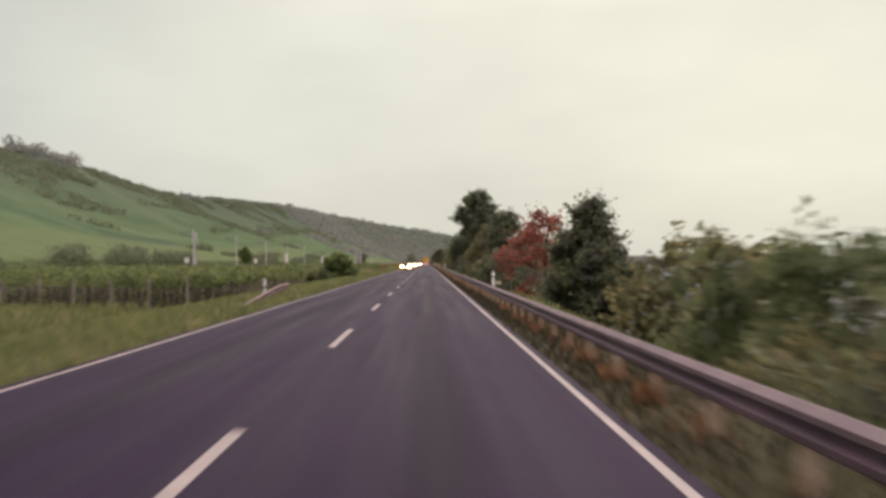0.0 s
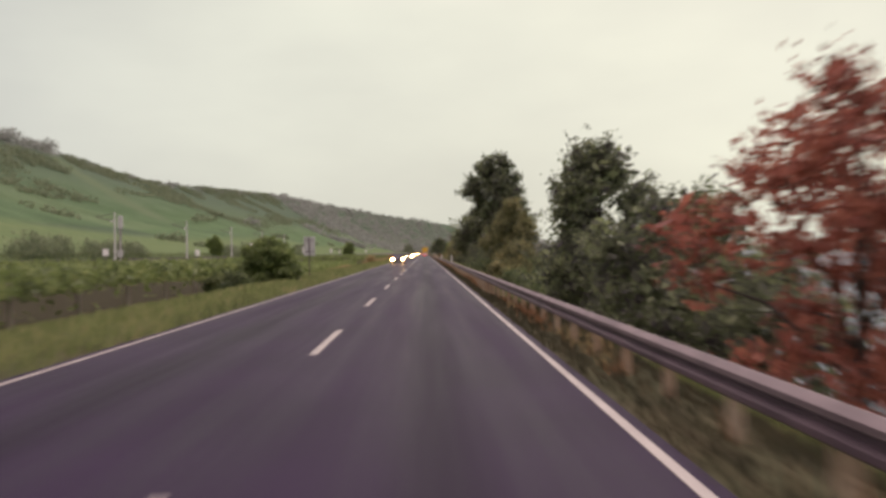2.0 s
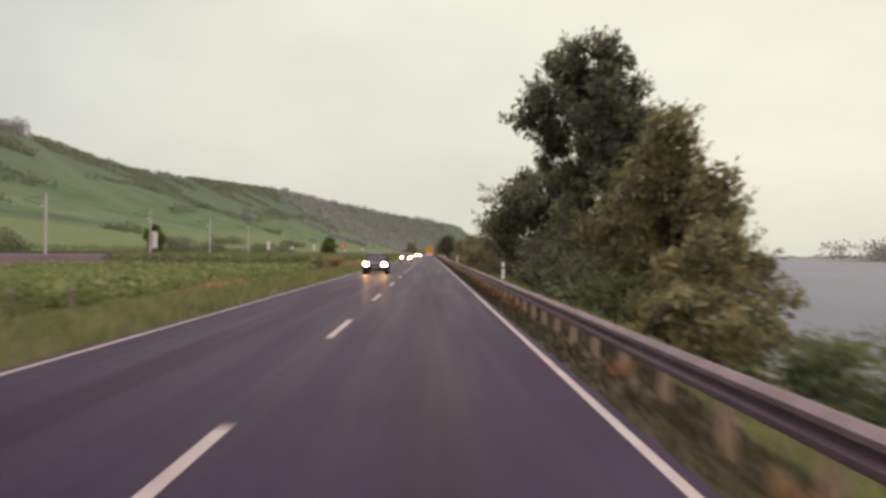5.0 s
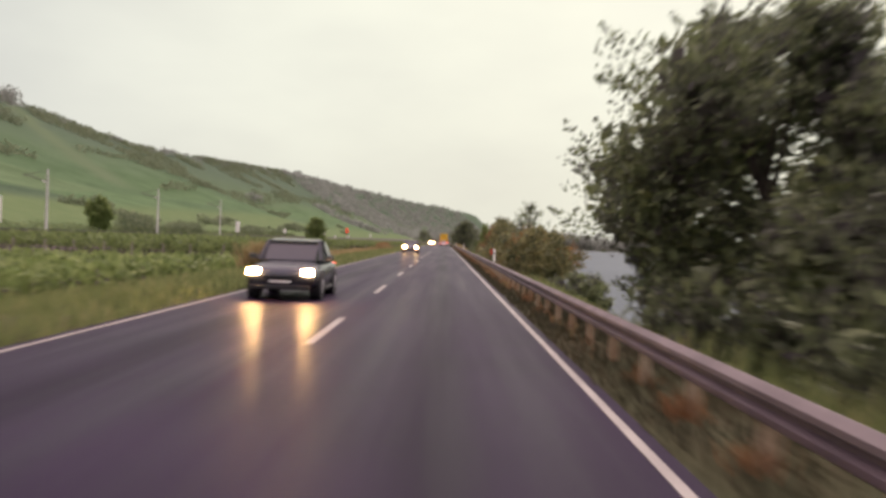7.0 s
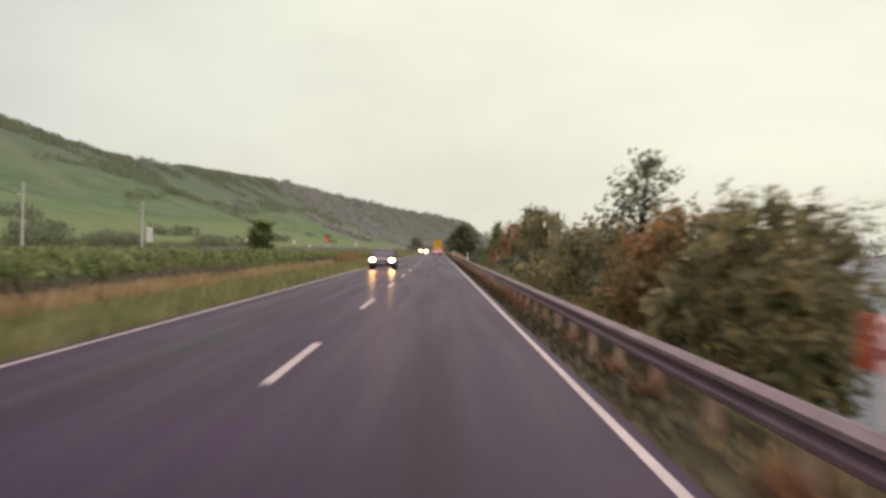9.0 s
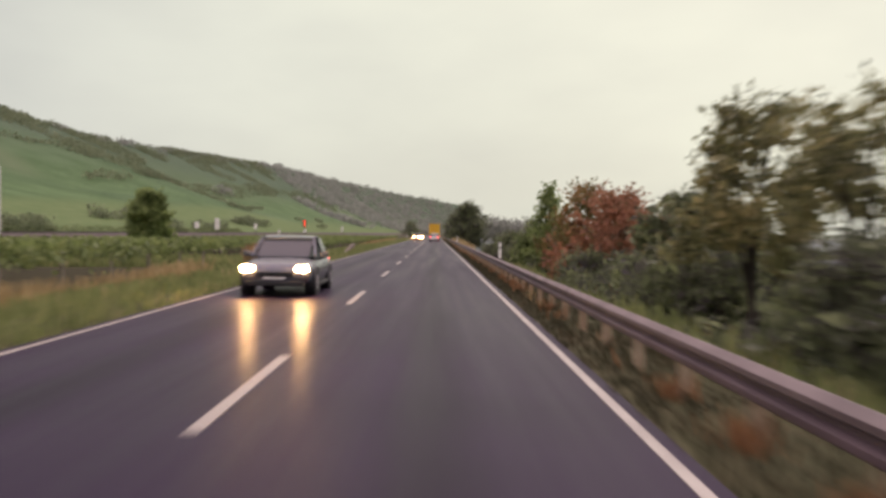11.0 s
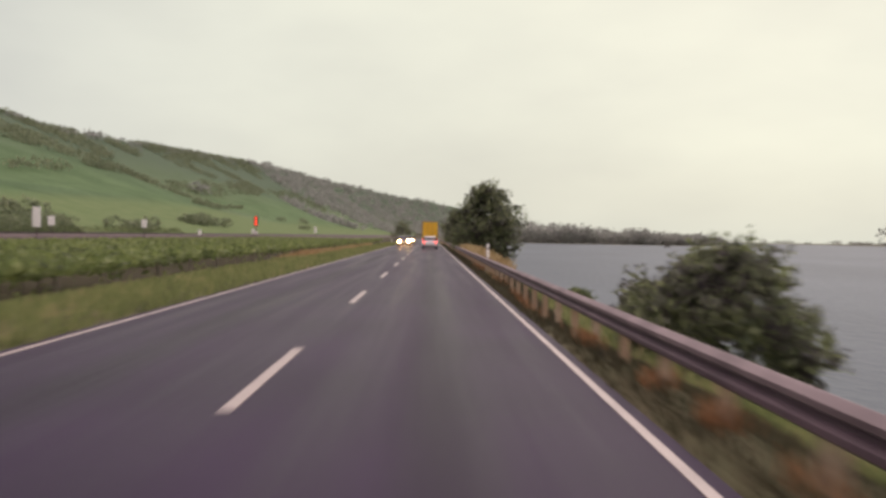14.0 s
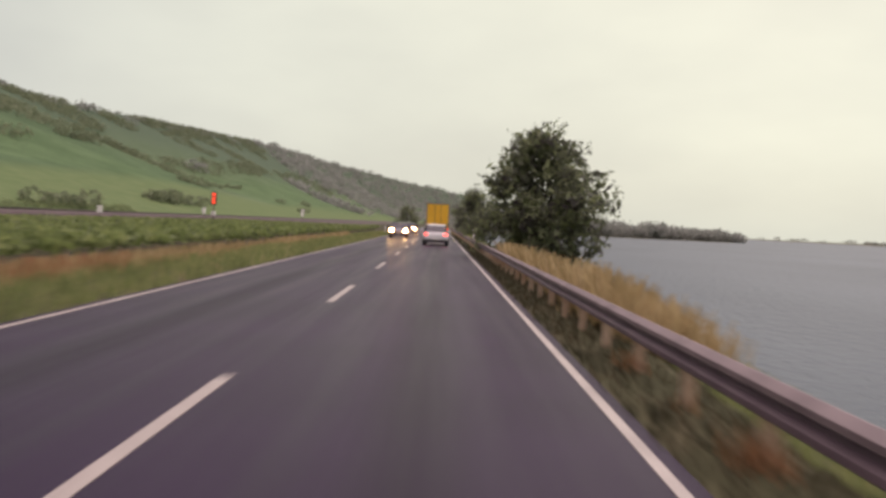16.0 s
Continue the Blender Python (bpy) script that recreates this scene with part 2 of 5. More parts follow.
    l.new(sep.outputs[1], past.inputs[0])
    l.new(climb.outputs[0], rise.inputs[0])
    l.new(past.outputs[0], rise.inputs[1])
    l.new(mixed(n, l, rise.outputs[0], flat, hill), b.inputs["Base Color"])
    bump(n, l, fine.outputs[0], b, 0.6, 0.05)
    return m


def water_material():
    m, n, l, b = material("grey_river_water", 0.55, 0, 0.14)
    co = n.new("ShaderNodeNewGeometry").outputs["Position"]
    tint = noise_node(n, l, 0.02, 3, co, (1, 0.35, 1))
    r = ramp(n, [(0.3, (0.034, 0.053, 0.068)), (0.7, (0.056, 0.080, 0.096))])
    l.new(tint.outputs[0], r.inputs[0])
    l.new(r.outputs[0], b.inputs["Base Color"])
    chop = noise_node(n, l, 0.8, 5, co, (1, 0.45, 1))
    bump(n, l, chop.outputs[0], b, 0.9, 0.5)
    return m


M = {
    "asphalt": asphalt(),
    "ground": ground_material(),
    "water": water_material(),
    "line": varied("road_paint", (0.235, 0.205, 0.185), (0.36, 0.325, 0.29), 1.5, 0.5, 0, 30, 0.2),
    # darker tone: shade on the rail's lower half is put into the colour
    "zinc": varied("shade_toned_steel", (0.066, 0.043, 0.055), (0.125, 0.085, 0.100), 1.8, 0.6, 0.1, 11, 0.25),
    # paler tone: sky light on the rail's upper half is put into the colour
    "zinc_top": varied("lit_toned_zinc", (0.095, 0.068, 0.074), (0.190, 0.148, 0.152), 2.2, 0.65, 0.1, 9, 0.35),
    "post": varied("rust_stained_steel", (0.36, 0.24, 0.15), (0.46, 0.37, 0.27), 0.9, 0.7, 0.1, 20, 0.2),
    "rail_end": varied("stained_rail_end", (0.122, 0.0792, 0.072), (0.194, 0.133, 0.122), 0.9, 0.7, 0.1, 20, 0.1),
    "dark_steel": varied("dark_rail_steel", (0.0432, 0.036, 0.0324), (0.0864, 0.072, 0.0648), 0.9, 0.5, 0.5, 20, 0.1),
    "white": varied("white_plastic", (0.84, 0.83, 0.78), (0.92, 0.91, 0.87), 2.0, 0.5, 0, 30, 0.03),
    "black": plain("black_plastic", (0.02, 0.02, 0.022), 0.6),
    "red": plain("red_paint", (0.55, 0.035, 0.025), 0.4),
    "cream": varied("cream_sign_plate", (0.508, 0.451, 0.295), (0.607, 0.558, 0.394), 2.0, 0.5, 0, 30, 0.02),
    "grey_plate": varied("sign_back", (0.46, 0.47, 0.45), (0.58, 0.58, 0.55), 1.4, 0.5, 0.0, 20, 0.03),
    "concrete": varied("mast_concrete", (0.558, 0.558, 0.525), (0.656, 0.656, 0.623), 0.7, 0.85, 0, 15, 0.1),
    "ballast": varied("railway_ballast", (0.049, 0.0346, 0.0346), (0.09, 0.0662, 0.0619), 0.5, 0.95, 0, 5, 0.5),
    "bark": varied("bark", (0.0252, 0.0202, 0.0173), (0.0612, 0.0504, 0.0396), 2.5, 0.9, 0, 18, 0.6),
    # purple shade and lit olive are put into the two ends of this ramp
    "leaf_dark": leafy("dark_green_leaves", [(0.15, (0.078, 0.072, 0.072)), (0.55, (0.152, 0.178, 0.100)), (0.95, (0.288, 0.335, 0.157))]),
    "leaf_green": leafy("fresh_green_leaves", [(0.1, (0.0738, 0.0962, 0.0486)), (0.55, (0.146, 0.187, 0.0831)), (0.95, (0.249, 0.278, 0.126))]),
    "leaf_olive": leafy("olive_leaves", [(0.1, (0.0771, 0.0878, 0.048)), (0.55, (0.218, 0.220, 0.101)), (0.95, (0.38, 0.330, 0.147))]),
    "leaf_red": leafy("red_autumn_leaves", [(0.05, (0.115, 0.074, 0.054)), (0.45, (0.311, 0.108, 0.0777)), (0.95, (0.485, 0.203, 0.135))]),
    "leaf_orange": leafy("orange_brown_autumn_leaves", [(0.05, (0.107, 0.0866, 0.0459)), (0.45, (0.276, 0.127, 0.0718)), (0.95, (0.429, 0.225, 0.132))]),
    "leaf_rust": leafy("rust_brown_leaves", [(0.05, (0.106, 0.112, 0.0425)), (0.5, (0.199, 0.163, 0.062)), (0.95, (0.411, 0.211, 0.0934))]),
    # leaves of the far woods, paled and greyed to put haze into their colour
    "haze_leaf": leafy("haze_toned_woodland_leaves", [(0.1, (0.205, 0.218, 0.200)), (0.55, (0.305, 0.322, 0.285)), (0.95, (0.395, 0.410, 0.352))], 0.8),
    "scrub_leaf": leafy("brown_green_scrub_leaves", [(0.1, (0.122, 0.155, 0.094)), (0.55, (0.190, 0.228, 0.136)), (0.95, (0.272, 0.300, 0.180))], 0.8),
    "vine": leafy("vine_leaves", [(0.1, (0.0841, 0.11, 0.0455)), (0.55, (0.184, 0.242, 0.0831)), (0.95, (0.296, 0.348, 0.132))]),
    "vine_light": leafy("young_vine_leaves", [(0.1, (0.107, 0.142, 0.0506)), (0.55, (0.219, 0.288, 0.0962)), (0.95, (0.335, 0.386, 0.152))]),
    "stake": varied("weathered_stake_wood", (0.213, 0.189, 0.156), (0.328, 0.295, 0.246), 1.5, 0.9, 0, 20, 0.3),
    "grass": leafy("verge_grass", [(0.1, (0.112, 0.140, 0.0555)), (0.55, (0.212, 0.250, 0.0944)), (0.85, (0.310, 0.312, 0.139)), (0.99, (0.425, 0.335, 0.198))], 0.7),
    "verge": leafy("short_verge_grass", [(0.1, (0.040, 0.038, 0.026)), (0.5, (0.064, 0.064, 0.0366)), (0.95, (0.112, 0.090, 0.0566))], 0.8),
    "straw": leafy("dry_grass", [(0.1, (0.190, 0.148, 0.068)), (0.5, (0.370, 0.280, 0.140)), (0.95, (0.520, 0.415, 0.230))], 0.7),
    "rust_grass": leafy("rust_brown_dry_grass", [(0.1, (0.150, 0.082, 0.042)), (0.5, (0.290, 0.150, 0.075)), (0.95, (0.410, 0.240, 0.125))], 0.8),
    "car_dark": plain("dark_blue_grey_car_paint", (0.035, 0.042, 0.055), 0.25, 0.3),
    "car_grey": plain("grey_car_paint", (0.12, 0.13, 0.15), 0.25, 0.4),
    "car_white": plain("white_car_paint", (0.75, 0.75, 0.74), 0.28),
    "truck_yellow": varied("yellow_truck_box", (0.80, 0.44, 0.025), (0.88, 0.52, 0.035), 0.6, 0.45, 0, 12, 0.02),
    "glass": plain("dark_car_glass", (0.03, 0.035, 0.04), 0.06),
    "tyre": plain("tyre_rubber", (0.018, 0.018, 0.018), 0.85),
    "rim": plain("alloy_rim", (0.45, 0.45, 0.46), 0.35, 0.8),
    "headlamp": plain("lit_headlamp", (1.0, 0.55, 0.23), 0.2, 0, 340.0),
    "taillamp": plain("lit_tail_lamp", (1.0, 0.06, 0.04), 0.3, 0, 4.0),
    "signal_red": plain("lit_red_signal", (1.0, 0.07, 0.03), 0.3, 0, 2.0),
}


# ---- building helpers ----
def finish(bm, name, mat, smooth=False):
    me = bpy.data.meshes.new(name)
    bmesh.ops.recalc_face_normals(bm, faces=bm.faces)
    bm.to_mesh(me)
    bm.free()
    me.materials.append(mat)
    if smooth:
        me.shade_smooth()
    return me


def part(name, bm, mat, parent, label="", smooth=False):
    ob = new(name, bm if isinstance(bm, bpy.types.Mesh) else finish(bm, name, mat, smooth))
    ob.parent = parent
    return tagged(ob, label)


def thing(name, x, y, z, label, category, group="", kind="", turn=0.0):
    ob = new(name)
    ob.matrix_world = pose(x, y, z, 0, 0, turn)
    ob.empty_display_size = 0.2
    return tagged(ob, label, category, group, kind)


def box(bm, x0, x1, y0, y1, z0, z1, bevel=0.0):
    made = bmesh.ops.create_cube(bm, size=1)["verts"]
    for v in made:
        v.co = Vector((x0 + (v.co.x + 0.5) * (x1 - x0), y0 + (v.co.y + 0.5) * (y1 - y0), z0 + (v.co.z + 0.5) * (z1 - z0)))
    if bevel:
        edges = {e for v in made for e in v.link_edges}
        bmesh.ops.bevel(bm, geom=list(edges), offset=bevel, segments=2, affect="EDGES", profile=0.5)


def tube(bm, a, b, r0, r1, sides=8):
    a, b = Vector(a), Vector(b)
    d = b - a
    m = Matrix.Translation((a + b) / 2) @ d.to_track_quat("Z", "Y").to_matrix().to_4x4()
    bmesh.ops.create_cone(bm, cap_ends=True, segments=sides, radius1=r0, radius2=r1, depth=d.length, matrix=m)


def loft(bm, rings, close=True):
    """Skin between rings of equal length, with end caps."""
    made = [[bm.verts.new(p) for p in ring] for ring in rings]
    n = len(made[0])
    for a, b in zip(made, made[1:]):
        for i in range(n if close else n - 1):
            j = (i + 1) % n
            bm.faces.new((a[i], a[j], b[j], b[i]))
    if close:
        bm.faces.new(made[0][::-1])
        bm.faces.new(made[-1])


def quad_mesh(name, verts, mat):
    """A mesh of loose quads from an array of 4 corners each."""
    verts = np.asarray(verts, dtype=np.float32).reshape(-1, 3)
    n = len(verts) // 4
    me = bpy.data.meshes.new(name)
    me.vertices.add(4 * n)
    me.vertices.foreach_set("co", verts.ravel())
    me.loops.add(4 * n)
    me.loops.foreach_set("vertex_index", np.arange(4 * n, dtype=np.int32))
    me.polygons.add(n)
    me.polygons.foreach_set("loop_start", np.arange(0, 4 * n, 4, dtype=np.int32))
    me.update(calc_edges=True)
    me.materials.append(mat)
    return me


def leaf_quads(rng, centres, size, flat=0.0):
    """Randomly turned, pointed leaf quads round the given centres."""
    n = len(centres)
    d = rng.normal(size=(n, 3))
    d[:, 2] = d[:, 2] * (1 - flat) - 0.35
    d /= np.linalg.norm(d, axis=1)[:, None]
    s = rng.normal(size=(n, 3))
    s -= d * (s * d).sum(1)[:, None]
    s /= np.linalg.norm(s, axis=1)[:, None] + 1e-9
    length = size * rng.uniform(0.6, 1.4, (n, 1))
    width = length * rng.uniform(0.35, 0.6, (n, 1))
    c = np.asarray(centres)
    tip, foot = c + d * length / 2, c - d * length / 2
    mid = c + d * length * 0.05
    return np.stack([foot, mid + s * width / 2, tip, mid - s * width / 2], axis=1).reshape(-1, 3)


# ---- ground ----
def smooth_step(a, b, v):
    t = np.clip((v - a) / (b - a), 0, 1)
    return t * t * (3 - 2 * t)


def crest_x(y):
    return np.interp(y, [-500, 900, 2343, 3400, 4500, 6000], [-270, -270, -258, -120, 120, 300])


def crest_z(y):
    return np.interp(y, [-500, 540, 620, 730, 885, 1122, 1550, 2343, 4500, 6000], [77.5, 77.5, 78.5, 77.5, 74, 85, 105.5, 131, 152, 150])


def ground_z(x, y):
    x, y = np.asarray(x, dtype=float), np.asarray(y, dtype=float)
    z = np.full(np.broadcast(x, y).shape, -0.06)
    # verge, shallow ditch and the low fields beside the road
    z = z - 0.75 * smooth_step(-5.6, -10.5, x)
    # the bank that falls to the river
    shore = 5.0 + 0.9 * np.sin(y * 0.045 + 1) * np.sin(y * 0.017) + 0.35 * np.sin(y * 0.23)
    z = z - np.clip((x - shore) * 0.46, 0, 9.0)
    # the hill, whose foot and crest bend across the valley far ahead
    cx, cz = crest_x(y), crest_z(y)
    foot = cx + 223
    t = np.clip((foot - x) / 223, 0, 1.0)
    z = z + cz * (0.5 * t + 0.5 * t * t)
    z = z + 5.0 * np.sin(y * 0.0135 + 0.25 * x * 0.05 + 0.9) * np.sin(np.pi * t) ** 2
    z = z - np.clip(cx - x, 0, 900) * 0.03
    # a wooded tongue of land, and the far bank
    tongue = smooth_step(1380, 1440, y) * smooth_step(430, 380, x) * smooth_step(5, 30, x)
    z = z + tongue * 3.7
    reach = smooth_step(1360, 1400, y) * smooth_step(1560, 1500, y) * smooth_step(560, 640, x) * smooth_step(1500, 1400, x)
    z = z + reach * 5.0
    far = smooth_step(1500, 1700, x + 0.12 * y)
    z = z + far * (4 + 31 * smooth_step(2200, 4200, x))
    return z


def axis(stops):
    out = []
    for a, b, step in stops:
        out += list(np.arange(a, b, step))
    return np.array(out + [stops[-1][1]])


def build_ground():
    xs = axis([(-4800, -1000, 380), (-1000, -320, 85), (-320, -60, 13), (-60, -12, 4), (-12, 8, 0.5), (8, 30, 2), (30, 450, 35), (450, 2000, 140), (2000, 4900, 480)])
    ys = axis([(-900, -60, 140), (-60, 520, 3.0), (520, 1500, 28), (1500, 4900, 100)])
    gx, gy = np.meshgrid(xs, ys)
    gz = ground_z(gx, gy)
    rough = np.array([[noise.noise((x * 0.35, y * 0.35, 3.0)) for x in xs] for y in ys])
    near = (np.abs(gx) > 4.8) & (np.abs(gx) < 40)
    gz = gz + np.where(near, rough * 0.12, 0)
    rolls = np.array([[noise.noise((x * 0.012, y * 0.006, 7.0)) for x in xs] for y in ys])
    gz = gz + rolls * 3.0 * smooth_step(-80, -130, gx) * smooth_step(-270, -220, gx) * smooth_step(1500, 900, gy)
    nx = len(xs)
    verts = np.stack([gx, gy, gz], axis=2).reshape(-1, 3)
    faces = [(j * nx + i, j * nx + i + 1, (j + 1) * nx + i + 1, (j + 1) * nx + i) for j in range(len(ys) - 1) for i in range(nx - 1)]
    me = bpy.data.meshes.new("ground")
    me.from_pydata(verts.tolist(), [], faces)
    me.materials.append(M["ground"])
    me.shade_smooth()
    tagged(new("ground", me), "green meadows, grassy verges and vineyard hillside beside the road", "ground", kind="structure")


def build_water():
    bm = bmesh.new()
    bmesh.ops.create_grid(bm, x_segments=8, y_segments=8, size=1)
    for v in bm.verts:
        v.co = Vector((2410 + v.co.x * 2400, 1950 + v.co.y * 2850, -6.2))
    tagged(new("water", finish(bm, "water", M["water"])), "wide grey river with small rain-ruffled waves", "river", kind="structure")


ROAD_L, ROAD_R = -3.72, 3.70
LINE = 3.518


def build_road():
    bm = bmesh.new()
    ys = axis([(-120, 520, 8), (520, 2900, 170)])
    rings = []
    for y in ys:
        rings.append([(ROAD_L - 0.25, y, -0.3), (ROAD_L, y, 0.0), (0, y, 0.02), (ROAD_R, y, 0.0), (ROAD_R + 0.25, y, -0.3)])
    loft(bm, rings, close=False)
    road = tagged(new("road", finish(bm, "road", M["asphalt"])), "wet dark grey asphalt two-lane country road", "road", kind="structure")
    for x in (-LINE, LINE):
        bm = bmesh.new()
        zz = 0.02 * (1 - LINE / ROAD_R)
        rings = []
        for y in axis([(-120, 520, 4), (520, 2900, 170)]):
            w = 0.048 + 0.010 * noise.noise((x, y * 0.8, 0))
            rings.append([(x - w, y, zz - 0.002), (x - w, y, zz + 0.006), (x + w, y, zz + 0.006), (x + w, y, zz - 0.002)])
        loft(bm, rings)
        part("edge_line", bm, M["line"], road, "worn white painted edge line")
    bm = bmesh.new()
    rings = []
    for k in range(9):
        y = -4.16 + 0.52 * k
        w = 0.066 + 0.006 * noise.noise((3.3, y * 1.7, 0))
        rings.append([(-w, y, 0.012), (-w, y, 0.0265), (w, y, 0.0265), (w, y, 0.012)])
    loft(bm, rings)
    dash = finish(bm, "dash", M["line"])
    for k in range(-3, 120):
        ob = new("dash", dash)
        ob.parent = road
        ob.location = (0, 8.10 + 12 * k, 0)


build_ground()
build_water()
build_road()


# ---- guard rail along the river side ----
RAIL_X, RAIL_TOP = 4.32, 0.61


def build_guard_rail():
    rail = thing("guard_rail", RAIL_X, 0, -0.06, "long galvanised steel guard rail on rust-stained posts", "guard rail")
    profile = [(0.0, 0.0), (-0.02, 0.012), (-0.08, 0.05), (-0.08, 0.10), (-0.015, 0.135), (-0.015, 0.175), (-0.08, 0.21), (-0.08, 0.26), (-0.02, 0.298), (0.0, 0.31)]
    bm = bmesh.new()
    z0 = RAIL_TOP + 0.06 - 0.31
    rings = []
    for y in (0.0, 4.03):
        out = [(px, y, z0 + pz) for px, pz in profile]
        back = [(px + 0.012, y, z0 + pz) for px, pz in reversed(profile)]
        rings.append(out + back)
    loft(bm, rings)
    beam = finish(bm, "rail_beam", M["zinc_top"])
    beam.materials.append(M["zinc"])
    # lower faces take the painted shade tone, upper faces the painted lit tone
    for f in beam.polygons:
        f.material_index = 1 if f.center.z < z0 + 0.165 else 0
    bm = bmesh.new()
    box(bm, 0.012, 0.030, -0.055, 0.055, -0.5, z0 + 0.27)
    box(bm, 0.030, 0.125, -0.055, -0.045, -0.5, z0 + 0.27)
    box(bm, 0.030, 0.125, 0.045, 0.055, -0.5, z0 + 0.27)
    post = finish(bm, "post", M["post"])
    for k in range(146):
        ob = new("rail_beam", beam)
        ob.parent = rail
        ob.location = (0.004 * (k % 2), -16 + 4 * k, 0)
    for k in range(292):
        ob = new("post", post)
        ob.parent = rail
        ob.location = (0, -16 + 2 * k, 0)


def build_guard_rail_end(y0, y1, x):
    rail = thing("guard_rail_end", x, y0, -0.2, "short rust-tinted guard rail end sloping into the grass", "guard rail", "rail ends beside the field")
    n = max(3, int((y1 - y0) / 2))
    profile = [(0.0, 0.0), (0.08, 0.05), (0.08, 0.10), (0.015, 0.135), (0.015, 0.175), (0.08, 0.21), (0.08, 0.26), (0.0, 0.31)]
    bm = bmesh.new()
    rings = []
    for k in range(n + 1):
        y = (y1 - y0) * k / n
        z = -0.25 + 0.75 * min(1.0, 1.25 * k / n)
        rings.append([(a, y, z + b) for a, b in profile] + [(a - 0.012, y, z + b) for a, b in reversed(profile)])
    loft(bm, rings)
    part("rail_beam", bm, M["rail_end"], rail)
    for k in range(1, n + 1):
        y = (y1 - y0) * k / n - 0.1
        bm = bmesh.new()
        box(bm, -0.07, -0.014, y - 0.05, y + 0.05, -0.6, -0.05 + 0.75 * min(1.0, 1.25 * k / n))
        part("post", bm, M["post"], rail)


# ---- marker posts and signs ----
def build_delineator(x, y, z, tall, plate=False, red=False):
    ob = thing("delineator_post", x, y, z, "white plastic roadside marker post with black band", "marker post", "marker posts along the road")
    w = 0.06

    def ring(zz, s=1.0):
        return [(-w * s, -0.05 * s, zz), (w * s, -0.05 * s, zz), (w * 0.7 * s, 0.055 * s, zz), (-w * 0.7 * s, 0.055 * s, zz)]
    bm = bmesh.new()
    loft(bm, [ring(0), ring(tall * 0.62)])
    part("post", bm, M["white"], ob)
    bm = bmesh.new()
    loft(bm, [ring(tall * 0.62, 1.01), ring(tall * 0.72, 1.01)])
    part("band", bm, M["black"], ob, "black band")
    bm = bmesh.new()
    loft(bm, [ring(tall * 0.72), ring(tall * 0.97), [(a * 0.6, b * 0.6, c) for a, b, c in ring(tall)]])
    part("cap", bm, M["white"], ob)
    bm = bmesh.new()
    box(bm, -0.02, 0.02, -0.058, -0.051, tall * 0.63, tall * 0.71)
    part("reflector", bm, M["grey_plate"], ob, "small grey reflector")
    if plate:
        bm = bmesh.new()
        box(bm, 0.07, 0.33, -0.02, 0.0, tall * 0.16, tall * 0.40, 0.004)
        part("plate", bm, M["cream"], ob, "cream coloured distance plate")
        bm = bmesh.new()
        box(bm, 0.05, 0.16, 0.0, 0.03, tall * 0.24, tall * 0.32)
        part("bracket", bm, M["zinc"], ob)
    if red:
        bm = bmesh.new()
        box(bm, -0.20, -0.10, -0.03, 0.0, tall * 0.55, tall * 1.05, 0.005)
        part("marker_plate", bm, M["red"], ob, "orange-red marker plate")
        bm = bmesh.new()
        box(bm, -0.16, -0.14, 0.0, 0.03, 0, tall * 0.8)
        part("marker_stake", bm, M["zinc"], ob)
    return ob


def gz(x, y):
    return float(ground_z(x, y))


def build_sign_back(x, y):
    ob = thing("road_sign", x, y, gz(x, y) - 0.05, "plain grey back of a traffic sign on a steel post", "road sign", turn=-8)
    bm = bmesh.new()
    box(bm, -0.36, 0.36, -0.01, 0.01, 1.55, 2.75, 0.008)
    part("panel", bm, M["grey_plate"], ob)
    bm = bmesh.new()
    tube(bm, (0, -0.05, -0.3), (0, -0.05, 2.7), 0.035, 0.035)
    part("pole", bm, M["zinc"], ob)
    for zz in (1.8, 2.5):
        bm = bmesh.new()
        box(bm, -0.3, 0.3, -0.03, -0.012, zz, zz + 0.04)
        part("rail", bm, M["zinc"], ob)


def build_track_board(x, y, z, tall, board_w, board_h):
    ob = thing("trackside_board", x, y, z, "white railway board on a slim post beside the track", "railway sign", "boards beside the railway")
    bm = bmesh.new()
    box(bm, -board_w / 2, board_w / 2, -0.02, 0.02, tall - board_h, tall, 0.01)
    part("board", bm, M["white"], ob)
    bm = bmesh.new()
    tube(bm, (0, 0.06, -0.4), (0, 0.06, tall - 0.1), 0.06, 0.05)
    part("pole", bm, M["zinc"], ob)
    return ob


def build_mast(x, y, z, tall):
    ob = thing("catenary_mast", x, y, z, "slim pale concrete railway mast with a short arm", "railway mast", "masts along the railway")
    bm = bmesh.new()
    tube(bm, (0, 0, -0.5), (0, 0, tall), 0.15, 0.09, 10)
    part("mast", bm, M["concrete"], ob)
    bm = bmesh.new()
    tube(bm, (0, 0, tall - 1.3), (-2.6, 0, tall - 0.6), 0.05, 0.04)
    part("arm", bm, M["zinc"], ob)
    bm = bmesh.new()
    tube(bm, (0, 0, tall - 0.15), (-2.4, 0, tall - 0.62), 0.025, 0.025)
    part("stay", bm, M["zinc"], ob)
    bm = bmesh.new()
    tube(bm, (-0.24, 0, tall - 1.36), (-0.5, 0, tall - 1.2), 0.08, 0.08)
    part("insulator", bm, M["white"], ob)
    return ob


